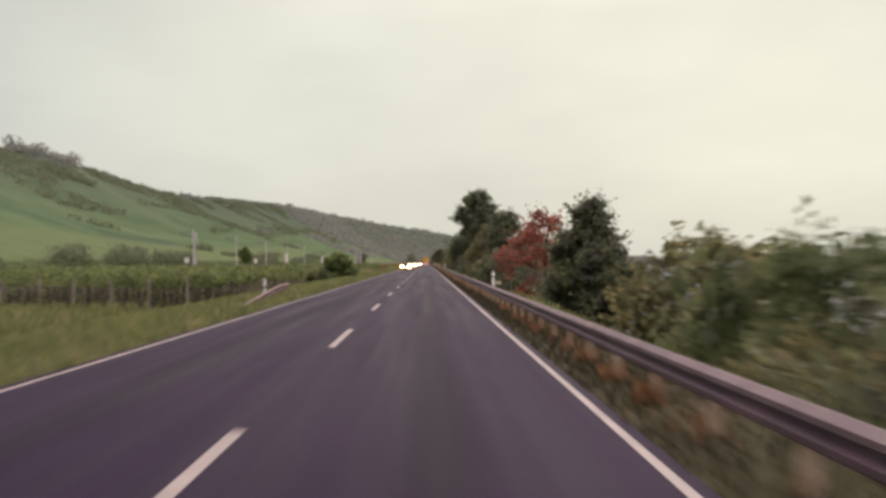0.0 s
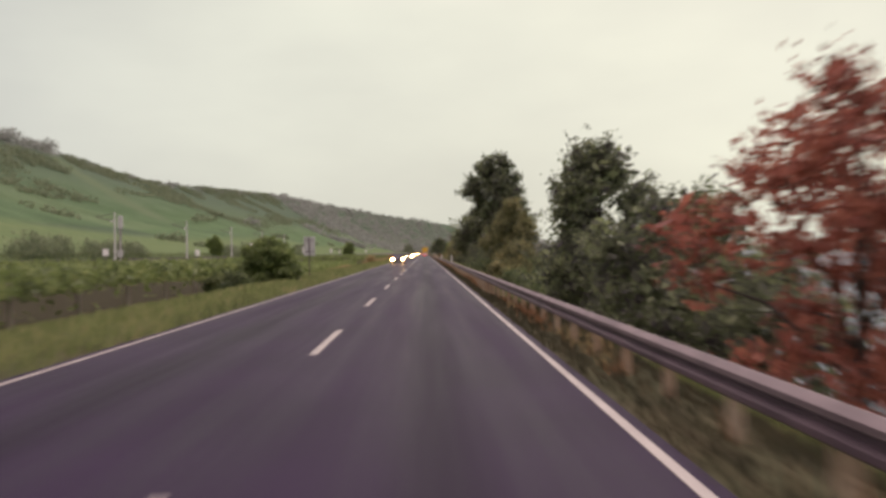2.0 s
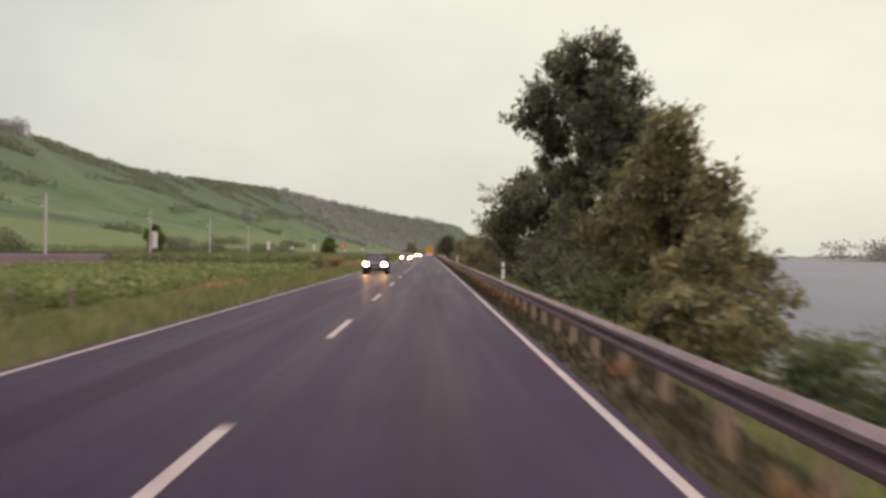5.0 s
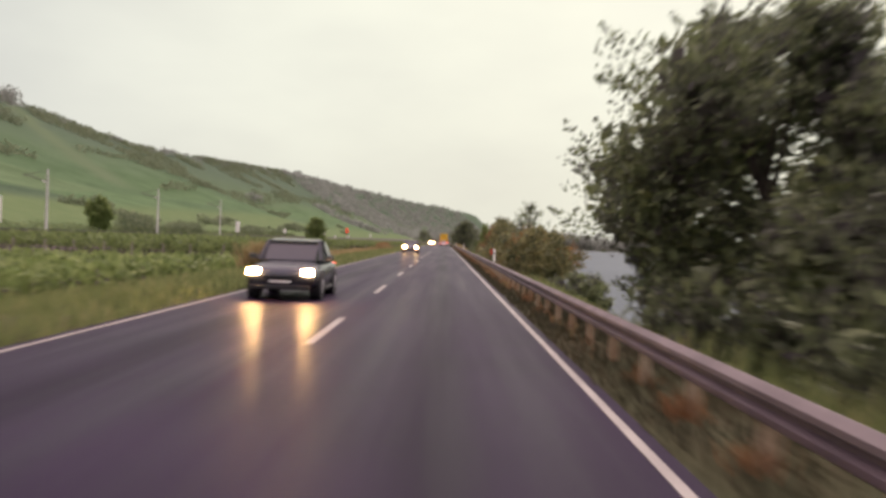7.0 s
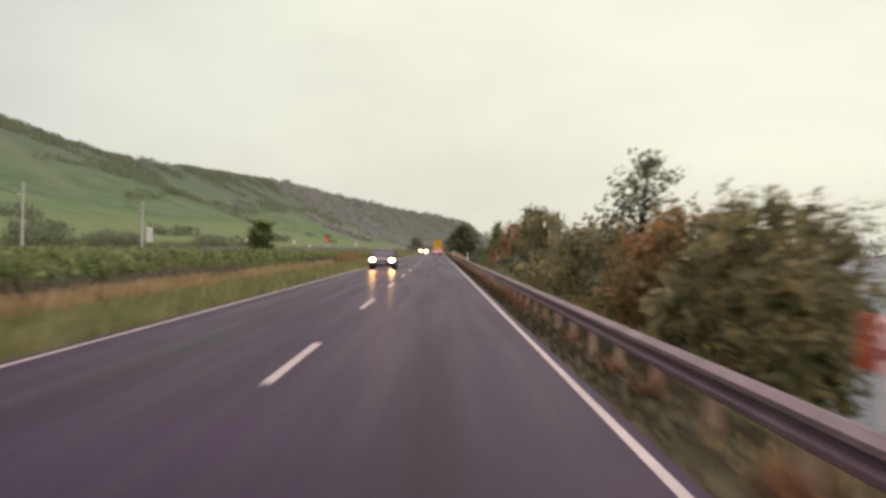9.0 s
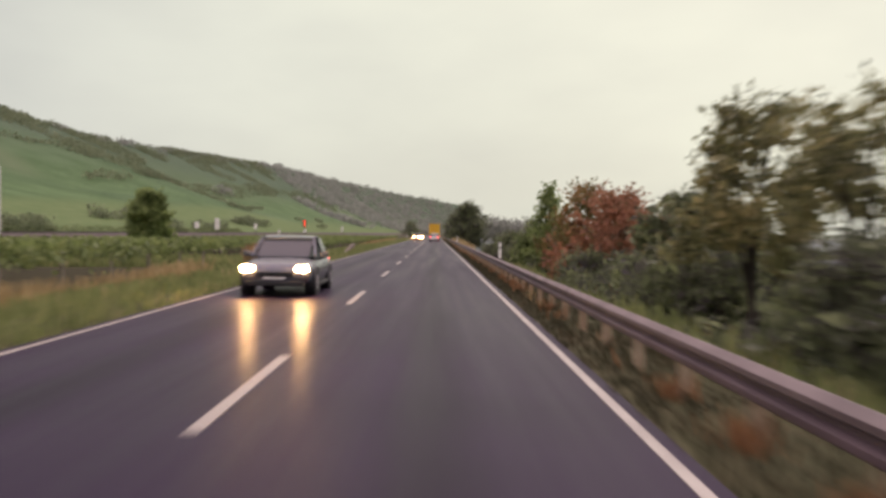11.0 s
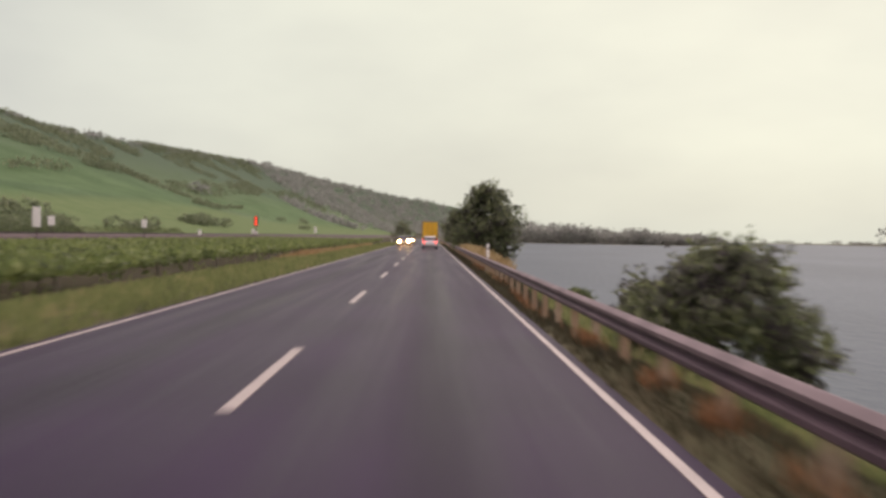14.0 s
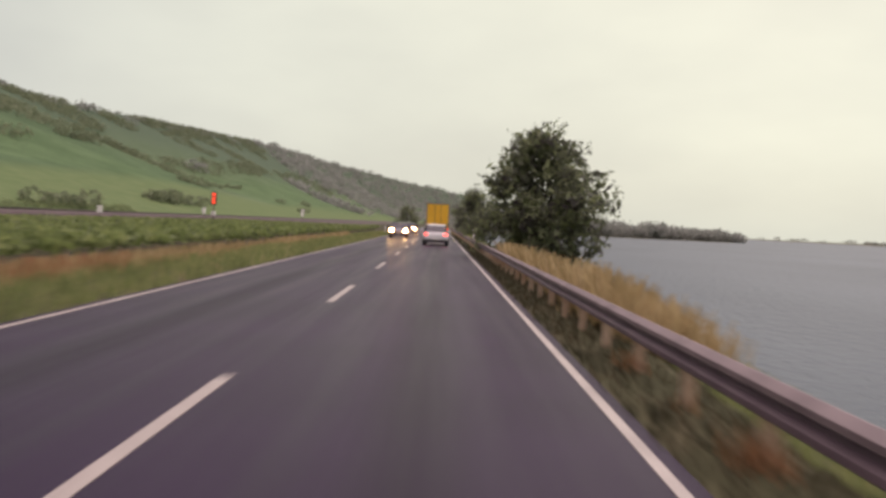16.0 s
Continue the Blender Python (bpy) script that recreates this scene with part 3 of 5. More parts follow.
def build_signal_mast(x, y, z, tall):
    ob = thing("signal_mast", x, y, z, "pale grey railway signal mast seen from behind", "railway signal")
    bm = bmesh.new()
    tube(bm, (0, 0, -0.4), (0, 0, tall - 1.5), 0.13, 0.11, 10)
    part("pole", bm, M["concrete"], ob)
    bm = bmesh.new()
    box(bm, -0.32, 0.32, -0.16, 0.16, tall - 1.75, tall, 0.05)
    part("signal_head", bm, M["grey_plate"], ob, "pale grey back of the signal head")
    for zz in (tall - 1.5, tall - 0.9, tall - 0.3):
        bm = bmesh.new()
        tube(bm, (0, 0.15, zz), (0, 0.42, zz + 0.02), 0.16, 0.17, 12)
        part("lamp_hood", bm, M["black"], ob, "black lamp hood")
    bm = bmesh.new()
    box(bm, -0.35, 0.35, -0.3, 0.02, 0.5, 1.5, 0.03)
    part("switch_box", bm, M["grey_plate"], ob)
    for k in range(12):
        bm = bmesh.new()
        tube(bm, (-0.2, -0.2, 0.5 + 0.33 * k), (0.2, -0.2, 0.5 + 0.33 * k), 0.02, 0.02, 5)
        part("rung", bm, M["zinc"], ob)
    for xx in (-0.2, 0.2):
        bm = bmesh.new()
        box(bm, xx - 0.02, xx + 0.02, -0.22, -0.18, 0, tall - 1.8)
        part("ladder_rail", bm, M["zinc"], ob)


def build_signal(x, y, z):
    ob = thing("railway_signal", x, y, z, "tall railway signal showing a red light", "railway signal")
    bm = bmesh.new()
    tube(bm, (0, 0, -0.4), (0, 0, 4.4), 0.09, 0.07)
    part("pole", bm, M["zinc"], ob)
    bm = bmesh.new()
    box(bm, -0.4, 0.4, -0.1, 0.1, 3.6, 5.6, 0.06)
    part("screen", bm, M["black"], ob)
    for zz in (4.0, 4.6, 5.2):
        bm = bmesh.new()
        tube(bm, (0, -0.1, zz), (0, -0.16, zz), 0.2, 0.2, 14)
        part("lamp", bm, M["signal_red"], ob, "red lamp")
    bm = bmesh.new()
    box(bm, -0.35, 0.35, -0.06, 0.0, 2.0, 2.6, 0.02)
    part("plate", bm, M["white"], ob, "white plate")


def build_embankment():
    bm = bmesh.new()
    rings = []
    for y in axis([(-300, 700, 20), (700, 1500, 80)]):
        w = 0.15 * noise.noise((y * 0.05, 1, 1))
        rings.append([(-35.6 + w, y, -1.3), (-39.2, y, 0.8 + w), (-40.2, y, 0.98), (-50, y, 0.98), (-51, y, 0.8), (-55.5, y, -1.3)])
    loft(bm, rings)
    bank = tagged(new("railway_embankment", finish(bm, "railway_embankment", M["ballast"])), "dark brown railway embankment of ballast stones", "embankment", kind="structure")
    for x in (-42.0, -43.44, -46.4, -47.84):
        bm = bmesh.new()
        box(bm, x - 0.035, x + 0.035, -300, 1500, 0.93, 1.15)
        part("rail", bm, M["dark_steel"], bank, "dark steel rail")


# ---- trees and shrubs ----
def build_tree(kind, label, x, y, base, top, width, leaf, seed, leaves=7000, size=0.13, open_low=0.18, lobes=26, category="tree", deep=None, lean=0.0, taper=0.0, core_share=0.33):
    """A tapered trunk with limbs, and a crown of boughs that carry clumps of leaves and loose sprigs."""
    rng = np.random.default_rng(seed)
    ob = thing(kind, x, y, base, label, category, "trees and shrubs on the river bank" if x > 0 else "")
    h, r = top - base, width / 2
    deep = deep or width * 0.5
    lo = h * open_low
    centres, radii = [], []
    for k in range(lobes):
        f = (k + rng.uniform(0, 1)) / lobes
        zc = lo + (h - lo) * (0.06 + 0.88 * f)
        swell = math.sin(math.pi * min(0.98, 0.16 + 0.80 * f)) ** 0.7 * (1 - taper * f)
        a = 2.4 * k + rng.uniform(-0.5, 0.5)
        rad = (0.25 + 0.65 * rng.uniform(0, 1) ** 0.6) * swell * rng.uniform(0.8, 1.15)
        lobe = (rng.uniform(0.11, 0.25) if category == "tree" else rng.uniform(0.15, 0.29)) * math.sqrt(min(width, h) * min(width, 1.6 * h)) * (0.5 + 0.5 * swell)
        centres.append((lean * f + math.cos(a) * rad * r, math.sin(a) * rad * deep, min(zc, h - lobe * 0.7)))
        radii.append(lobe)
    centres, radii = np.array(centres), np.array(radii)
    share = radii ** 2 / (radii ** 2).sum()
    points, inner = [], []
    for c, rad, part_of in zip(centres, radii, share):
        n = max(40, int(leaves * part_of))
        # each bough ends in clumps of leaves, most of them on its outer and upper side
        out = np.array([c[0], c[1], 0.5 * (c[2] - 0.45 * h)])
        out = out / (np.linalg.norm(out) + 1e-6)
        clumps = 8
        d = rng.normal(size=(clumps, 3)) + 0.55 * out
        d /= np.linalg.norm(d, axis=1)[:, None]
        spots = c + d * rad * rng.uniform(0.35, 1.05, (clumps, 1)) * np.array([1.0, 1.0, 0.85])
        for q, way in zip(spots, d):
            rr = rad * rng.uniform(0.25, 0.55)
            m = max(5, int(n * 0.72 / clumps))
            e = rng.normal(size=(m, 3))
            e /= np.linalg.norm(e, axis=1)[:, None]
            points.append(q + e * rr * rng.uniform(0.05, 1, (m, 1)) ** 0.45 * np.array([1.15, 1.15, 0.7]))
            # sprigs: leaves strung along a thin shoot
            aim = way * 0.8 + rng.normal(size=3) * 0.4 + np.array([0, 0, 0.6])
            aim /= np.linalg.norm(aim)
            along = rng.uniform(0.3, 1.0, (max(6, int(n * 0.2 / clumps)), 1))
            reach = rr + min(0.45, 0.07 * h) * rng.uniform(0.3, 1.0)
            points.append(q + aim * reach * along + rng.normal(size=(len(along), 3)) * size * 0.7 * (1.25 - along))
        m = int(n * core_share)
        e = rng.normal(size=(m, 3))
        inner.append(c + e / np.linalg.norm(e, axis=1)[:, None] * rad * rng.uniform(0, 0.8, (m, 1)) ** 0.7)
    p = np.concatenate(points)
    fit = np.array([r / np.percentile(np.abs(p[:, 0] - lean * 0.5), 96), deep / np.percentile(np.abs(p[:, 1]), 96), h / np.percentile(p[:, 2], 99.2)])
    p = p * fit
    p = p[p[:, 2] > 0.02]
    core = np.concatenate(inner) * fit
    core = core[core[:, 2] > 0.1]
    centres = centres * fit
    bm = bmesh.new()
    trunk_r = (0.022 * h ** 0.9 + 0.03) * (1.0 if category == "tree" else 0.5)
    spine = [Vector((0.12 * trunk_r * k * rng.normal() + lean * 0.6 * k / 4, 0.2 * trunk_r * rng.normal(), -0.6 + (h * 0.8 + 0.6) * k / 4)) for k in range(5)]
    for k in range(4):
        tube(bm, spine[k], spine[k + 1], trunk_r * (1 - 0.22 * k), trunk_r * (1 - 0.22 * (k + 1)), 8)
    part("trunk", bm, M["bark"], ob)
    for c in centres[::3]:
        bm = bmesh.new()
        root_z = max(h * 0.08, c[2] * rng.uniform(0.35, 0.6))
        root = Vector((lean * 0.3, 0, root_z))
        mid = root.lerp(Vector(c), 0.55) + Vector((0, 0, 0.06 * h))
        tube(bm, root, mid, trunk_r * 0.42, trunk_r * 0.24, 6)
        tube(bm, mid, Vector(c), trunk_r * 0.24, trunk_r * 0.06, 5)
        part("limb", bm, M["bark"], ob)
    quads = np.concatenate([leaf_quads(rng, p, size), leaf_quads(rng, core, size * 2.5)])
    part("crown", quad_mesh("crown", quads, M[leaf]), None, ob)
    return ob


def far_wood(name, label, spots, seed, tall, wide, card, cards=46, leaf="haze_leaf"):
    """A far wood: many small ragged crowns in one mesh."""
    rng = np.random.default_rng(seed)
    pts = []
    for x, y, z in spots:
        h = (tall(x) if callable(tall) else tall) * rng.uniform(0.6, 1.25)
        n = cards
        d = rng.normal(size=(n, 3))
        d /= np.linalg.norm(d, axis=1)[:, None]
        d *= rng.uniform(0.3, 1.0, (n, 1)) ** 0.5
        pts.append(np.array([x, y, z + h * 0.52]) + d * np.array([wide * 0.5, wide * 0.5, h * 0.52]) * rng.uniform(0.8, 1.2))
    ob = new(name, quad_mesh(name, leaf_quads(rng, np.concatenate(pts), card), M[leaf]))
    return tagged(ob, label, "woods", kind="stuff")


build_guard_rail()
build_guard_rail_end(27.0, 40.5, -4.7)
build_guard_rail_end(272.5, 283.5, -4.7)
build_embankment()

build_delineator(4.5, 35.7, RAIL_TOP - 0.09, 0.62, plate=True)
build_delineator(4.5, 128.4, RAIL_TOP, 0.62)
build_delineator(4.42, 178.9, RAIL_TOP, 0.62, red=True)
build_delineator(4.42, 247.4, RAIL_TOP, 0.62)
build_delineator(4.42, 312.2, RAIL_TOP, 0.62)
build_delineator(4.4, 372.0, RAIL_TOP, 0.62)
build_delineator(-4.75, 35.0, -0.1, 1.02)
build_delineator(-4.75, 420.0, -0.1, 1.02)
build_sign_back(-5.5, 93.0)

bm = bmesh.new()
box(bm, -0.35, 0.35, -0.3, 0.3, -0.1, 0.32, 0.05)
marker = tagged(new("drain_box", finish(bm, "drain_box", M["black"])), "low dark box in the grass beneath the guard rail", "drain box")
marker.location = (4.75, 82.6, -0.1)

for x, y, tall, bw, bh in ((-40.9, 155, 1.55, 0.8, 0.9), (-28.7, 155, 3.1, 0.6, 0.8), (-30.0, 197, 4.4, 0.65, 1.9), (-31, 273, 4.2, 0.65, 1.7),
                           (-31.5, 346, 4.2, 0.7, 1.7), (-42.0, 373, 2.1, 0.8, 1.1), (-31, 372, 3.6, 0.65, 0.9), (-31, 396, 2.6, 0.5, 0.7),
                           (-31, 433, 3.0, 0.5, 0.8), (-31, 520, 4.2, 0.65, 1.7)):
    build_track_board(x, y, gz(x, y) if x > -35 else 0.95, tall, bw, bh)
for k in range(5):
    build_mast(-40.0, 156 + 35.2 * k, 0.9, 6.6)
build_signal_mast(-41.0, 161.0, 0.9, 6.3)
build_signal(-33.3, 447, gz(-33.3, 447))

# river side, in the order of the drive
BANK = [
    ("shrub", "low green bushes on the river bank", 8.3, 13.0, 2.0, 5.0, "leaf_green", 5200, "shrub"),
    ("shrub", "low olive-green bushes on the river bank", 8.1, 18.7, 2.1, 4.6, "leaf_olive", 5200, "shrub"),
    ("shrub", "low green bushes on the river bank", 8.4, 8.0, 2.0, 5.0, "leaf_dark", 4200, "shrub"),
    ("shrub", "low olive-green growth at the foot of the bushes", 7.4, 11.0, 0.5, 3.6, "leaf_olive", 3600, "shrub"),
    ("shrub", "low olive-green growth at the foot of the bushes", 7.4, 16.0, 0.4, 3.6, "leaf_olive", 3600, "shrub"),
    ("shrub", "low green bush beside the water", 8.2, 22.5, 0.15, 2.4, "leaf_green", 2500, "shrub"),
    ("tree", "dark green leafy tree on the river bank", 9.8, 42.0, 4.5, 4.4, "leaf_dark", 15000, "tree"),
    ("shrub", "green bush at the foot of the trees", 10.0, 48.0, 2.3, 3.4, "leaf_dark", 4200, "shrub"),
    ("tree", "red-leaved autumn tree on the river bank", 9.0, 53.0, 4.6, 4.7, "leaf_red", 6400, "tree"),
    ("shrub", "dark green bushy shrub on the river bank", 9.2, 63.5, 3.35, 5.0, "leaf_dark", 9500, "shrub"),
    ("tree", "dark green leafy tree on the river bank", 8.35, 71.5, 5.7, 4.9, "leaf_dark", 9500, "tree"),
    ("shrub", "dark green bush at the foot of a tree", 8.9, 77.5, 3.0, 3.2, "leaf_dark", 5600, "shrub"),
    ("shrub", "low green bush beside the water", 9.4, 96.0, 0.0, 4.5, "leaf_green", 3000, "shrub"),
    ("shrub", "low green bush beside the water", 10.2, 112.0, 0.2, 4.5, "leaf_green", 3000, "shrub"),
    ("shrub", "olive-green bush beside the broad tree", 10.9, 123.5, 2.7, 4.6, "leaf_olive", 6000, "shrub"),
    ("shrub", "low olive-green growth beside the broad tree", 9.3, 119.5, 0.7, 3.6, "leaf_olive", 3600, "shrub"),
    ("tree", "broad olive-green tree on the river bank", 11.0, 130.0, 7.1, 5.4, "leaf_olive", 13000, "tree"),
    ("tree", "tall dark green tree on the river bank", 10.4, 143.0, 13.2, 6.4, "leaf_dark", 24000, "tree"),
    ("tree", "dark green spreading tree on the river bank", 9.8, 156.5, 7.45, 8.1, "leaf_dark", 26000, "tree"),
    ("tree", "dark green bushy tree beneath the tall tree", 12.0, 141.0, 9.0, 5.6, "leaf_dark", 15000, "tree"),
    ("tree", "small dark green tree between the tall trees", 10.6, 149.0, 5.2, 4.0, "leaf_dark", 7000, "tree"),
    ("shrub", "low dark green bush below the spreading tree", 9.0, 156.0, -0.2, 2.8, "leaf_dark", 2800, "shrub"),
    ("shrub", "low dark green bush below the spreading tree", 9.0, 160.0, 0.15, 2.5, "leaf_dark", 3400, "shrub"),
    ("shrub", "low dark green bush at the water's edge", 9.3, 153.0, 0.2, 3.6, "leaf_dark", 3400, "shrub"),
    ("shrub", "dense dark bush at the foot of the tall tree", 9.6, 141.5, 2.8, 4.0, "leaf_dark", 8000, "shrub"),
    ("shrub", "dark undergrowth beneath the tall trees", 8.6, 150.0, 2.5, 5.0, "leaf_dark", 6000, "shrub"),
    ("shrub", "low green bush beside the rail", 8.2, 175.0, 0.3, 2.6, "leaf_dark", 2800, "shrub"),
    ("shrub", "olive-green autumn bush on the river bank", 7.9, 190.0, 2.6, 4.2, "leaf_olive", 7000, "shrub"),
    ("shrub", "rust-brown autumn bush on the river bank", 8.6, 196.5, 2.6, 5.0, "leaf_rust", 7500, "shrub"),
    ("tree", "slim dark tree above the autumn bushes", 8.2, 201.0, 4.6, 3.0, "leaf_dark", 900, "tree"),
    ("shrub", "olive-green bush on the river bank", 8.2, 205.0, 2.6, 5.6, "leaf_olive", 6000, "shrub"),
    ("shrub", "olive-green bush on the river bank", 8.8, 217.0, 2.2, 5.0, "leaf_olive", 7500, "shrub"),
    ("tree", "olive-green leafy tree on the river bank", 8.2, 230.5, 4.3, 3.2, "leaf_olive", 4200, "tree"),
    ("tree", "olive-green leafy tree on the river bank", 8.4, 226.4, 3.9, 2.4, "leaf_olive", 1700, "tree"),
    ("tree", "dark green leafy tree on the river bank", 10.8, 238.0, 2.0, 4.2, "leaf_dark", 6000, "tree"),
    ("shrub", "dark green bushy growth on the river bank", 9.2, 238.0, 2.8, 3.8, "leaf_dark", 8000, "shrub"),
    ("tree", "rust-red autumn tree on the river bank", 9.4, 248.5, 3.4, 5.2, "leaf_orange", 9000, "tree"),
    ("shrub", "dark bush under the autumn tree", 8.4, 246.0, 1.0, 4.6, "leaf_dark", 5000, "shrub"),
    ("tree", "slim light green tree on the river bank", 7.55, 256.8, 4.1, 1.8, "vine_light", 2200, "tree"),
    ("shrub", "yellow-green bushes on the river bank", 7.9, 263.2, 2.0, 2.9, "vine", 6000, "shrub"),
    ("shrub", "dark green bush close behind the rail", 7.0, 270.5, 1.7, 2.7, "leaf_dark", 5000, "shrub"),
    ("tree", "orange-green autumn tree on the river bank", 8.9, 253.6, 4.0, 3.4, "leaf_rust", 4200, "tree"),
    ("shrub", "dark green bushes on the river bank", 8.7, 268.0, 2.35, 5.2, "leaf_dark", 14000, "shrub"),
    ("shrub", "low dark green bush below the guard rail", 8.9, 277.5, 0.55, 3.2, "leaf_dark", 4200, "shrub"),
    ("shrub", "round dark green bush on the river bank", 8.1, 291.3, 1.5, 4.1, "leaf_dark", 8000, "shrub"),
    ("shrub", "low dark green bush beside the water", 9.4, 300.0, 0.15, 2.6, "leaf_dark", 3000, "shrub"),
    ("shrub", "small green bush beside the water", 8.6, 312.0, -0.75, 1.2, "leaf_green", 1200, "shrub"),
    ("tree", "round dark green tree beside the rail", 7.4, 358.0, 6.8, 6.2, "leaf_dark", 12000, "tree"),
    ("tree", "round dark green tree beside the rail", 7.2, 440.0, 6.8, 6.0, "leaf_dark", 9000, "tree"),
    ("shrub", "dark green bush beside the rail", 8.0, 476.0, 4.0, 6.0, "leaf_dark", 6000, "shrub"),
    ("shrub", "dark undergrowth between the bank trees", 9.6, 46.0, 1.2, 4.5, "leaf_dark", 3800, "shrub"),
    ("shrub", "dark undergrowth between the bank trees", 9.9, 59.5, 1.6, 5.0, "leaf_dark", 4000, "shrub"),
    ("shrub", "dark undergrowth between the bank trees", 9.8, 67.5, 2.0, 5.0, "leaf_dark", 4000, "shrub"),
    ("shrub", "dark undergrowth beneath the tall trees", 8.6, 126.5, 0.9, 5.0, "leaf_green", 4000, "shrub"),
    ("shrub", "dark undergrowth beneath the tall trees", 9.6, 134.5, 1.9, 6.0, "leaf_dark", 4800, "shrub"),
    ("shrub", "dark undergrowth beneath the tall trees", 11.5, 139.0, 2.2, 7.0, "leaf_dark", 5200, "shrub"),
    ("shrub", "dark undergrowth beneath the tall trees", 9.6, 147.5, 2.4, 6.0, "leaf_dark", 5200, "shrub"),
    ("shrub", "dark undergrowth beneath the tall trees", 10.4, 152.5, 1.6, 5.0, "leaf_dark", 5200, "shrub"),
    ("shrub", "dark undergrowth between the bank trees", 8.8, 225.0, 1.7, 5.0, "leaf_dark", 10000, "shrub"),
    ("shrub", "dark undergrowth between the bank trees", 9.0, 235.0, 1.8, 5.0, "leaf_dark", 4200, "shrub"),
    ("shrub", "dark undergrowth between the bank trees", 9.6, 242.0, 1.0, 5.0, "leaf_dark", 4200, "shrub"),
    ("shrub", "dark undergrowth between the bank trees", 9.2, 257.5, 1.8, 5.0, "leaf_dark", 5200, "shrub"),
    ("shrub", "dark undergrowth between the bank trees", 9.2, 265.6, 2.1, 5.2, "leaf_dark", 9000, "shrub"),
]
OPEN = {358.0: 0.03, 440.0: 0.03, 143.0: 0.47, 149.0: 0.05, 156.5: 0.24, 226.4: 0.55, 230.5: 0.35}
LOBES = {358.0: 70, 440.0: 60, 156.5: 38, 53.0: 26, 226.4: 16, 230.5: 20}
AIRY = {253.6: 0.15, 256.8: 0.08, 53.0: 0.15, 201.0: 0.02, 226.4: 0.04, 230.5: 0.10, 248.5: 0.18}
TAPER = {156.5: -0.15, 42.0: 0.8, 71.5: 0.45, 53.0: 0.2, 143.0: 0.1, 256.8: 0.5, 358.0: 0.0, 440.0: 0.0}
for i, (kind, label, x, y, top, width, leaf, leaves, cat) in enumerate(BANK):
    low = 0.0 if cat == "shrub" else OPEN.get(y, 0.1)
    build_tree(kind, label, x, y, gz(x, y), top, width, leaf, 100 + i, int(leaves * (1.28 if y < 300 else 1.0)), (0.142 if cat == "shrub" else 0.158) if y < 300 else 0.2, low, 24 if cat == "shrub" else LOBES.get(y, 40), cat, taper=0.0 if cat == "shrub" else TAPER.get(y, 0.25), core_share=AIRY.get(y, 0.33))

# field side
FIELD = [
    ("shrub", "round green bush beside the field", -7.1, 88.0, 2.4, 3.0, "vine", 6500, "shrub"),
    ("shrub", "low green bush in the meadow", -8.5, 84.5, 0.6, 2.4, "leaf_green", 2000, "shrub"),
    ("tree", "dark green tree behind the vines", -19.3, 277.0, 4.4, 3.3, "vine_light", 6500, "tree"),
    ("tree", "round dark green tree behind the railway", -57.5, 284.0, 6.8, 4.4, "vine_light", 9000, "tree"),
    ("tree", "dark green tree beside the road far ahead", -9.0, 610.0, 7.0, 8.0, "leaf_dark", 4000, "tree"),
]
for i, (kind, label, x, y, top, width, leaf, leaves, cat) in enumerate(FIELD):
    build_tree(kind, label, x, y, gz(x, y), top, width, leaf, 300 + i, int(leaves * 1.6), 0.20, 0.0 if cat == "shrub" else 0.08, 24, cat)


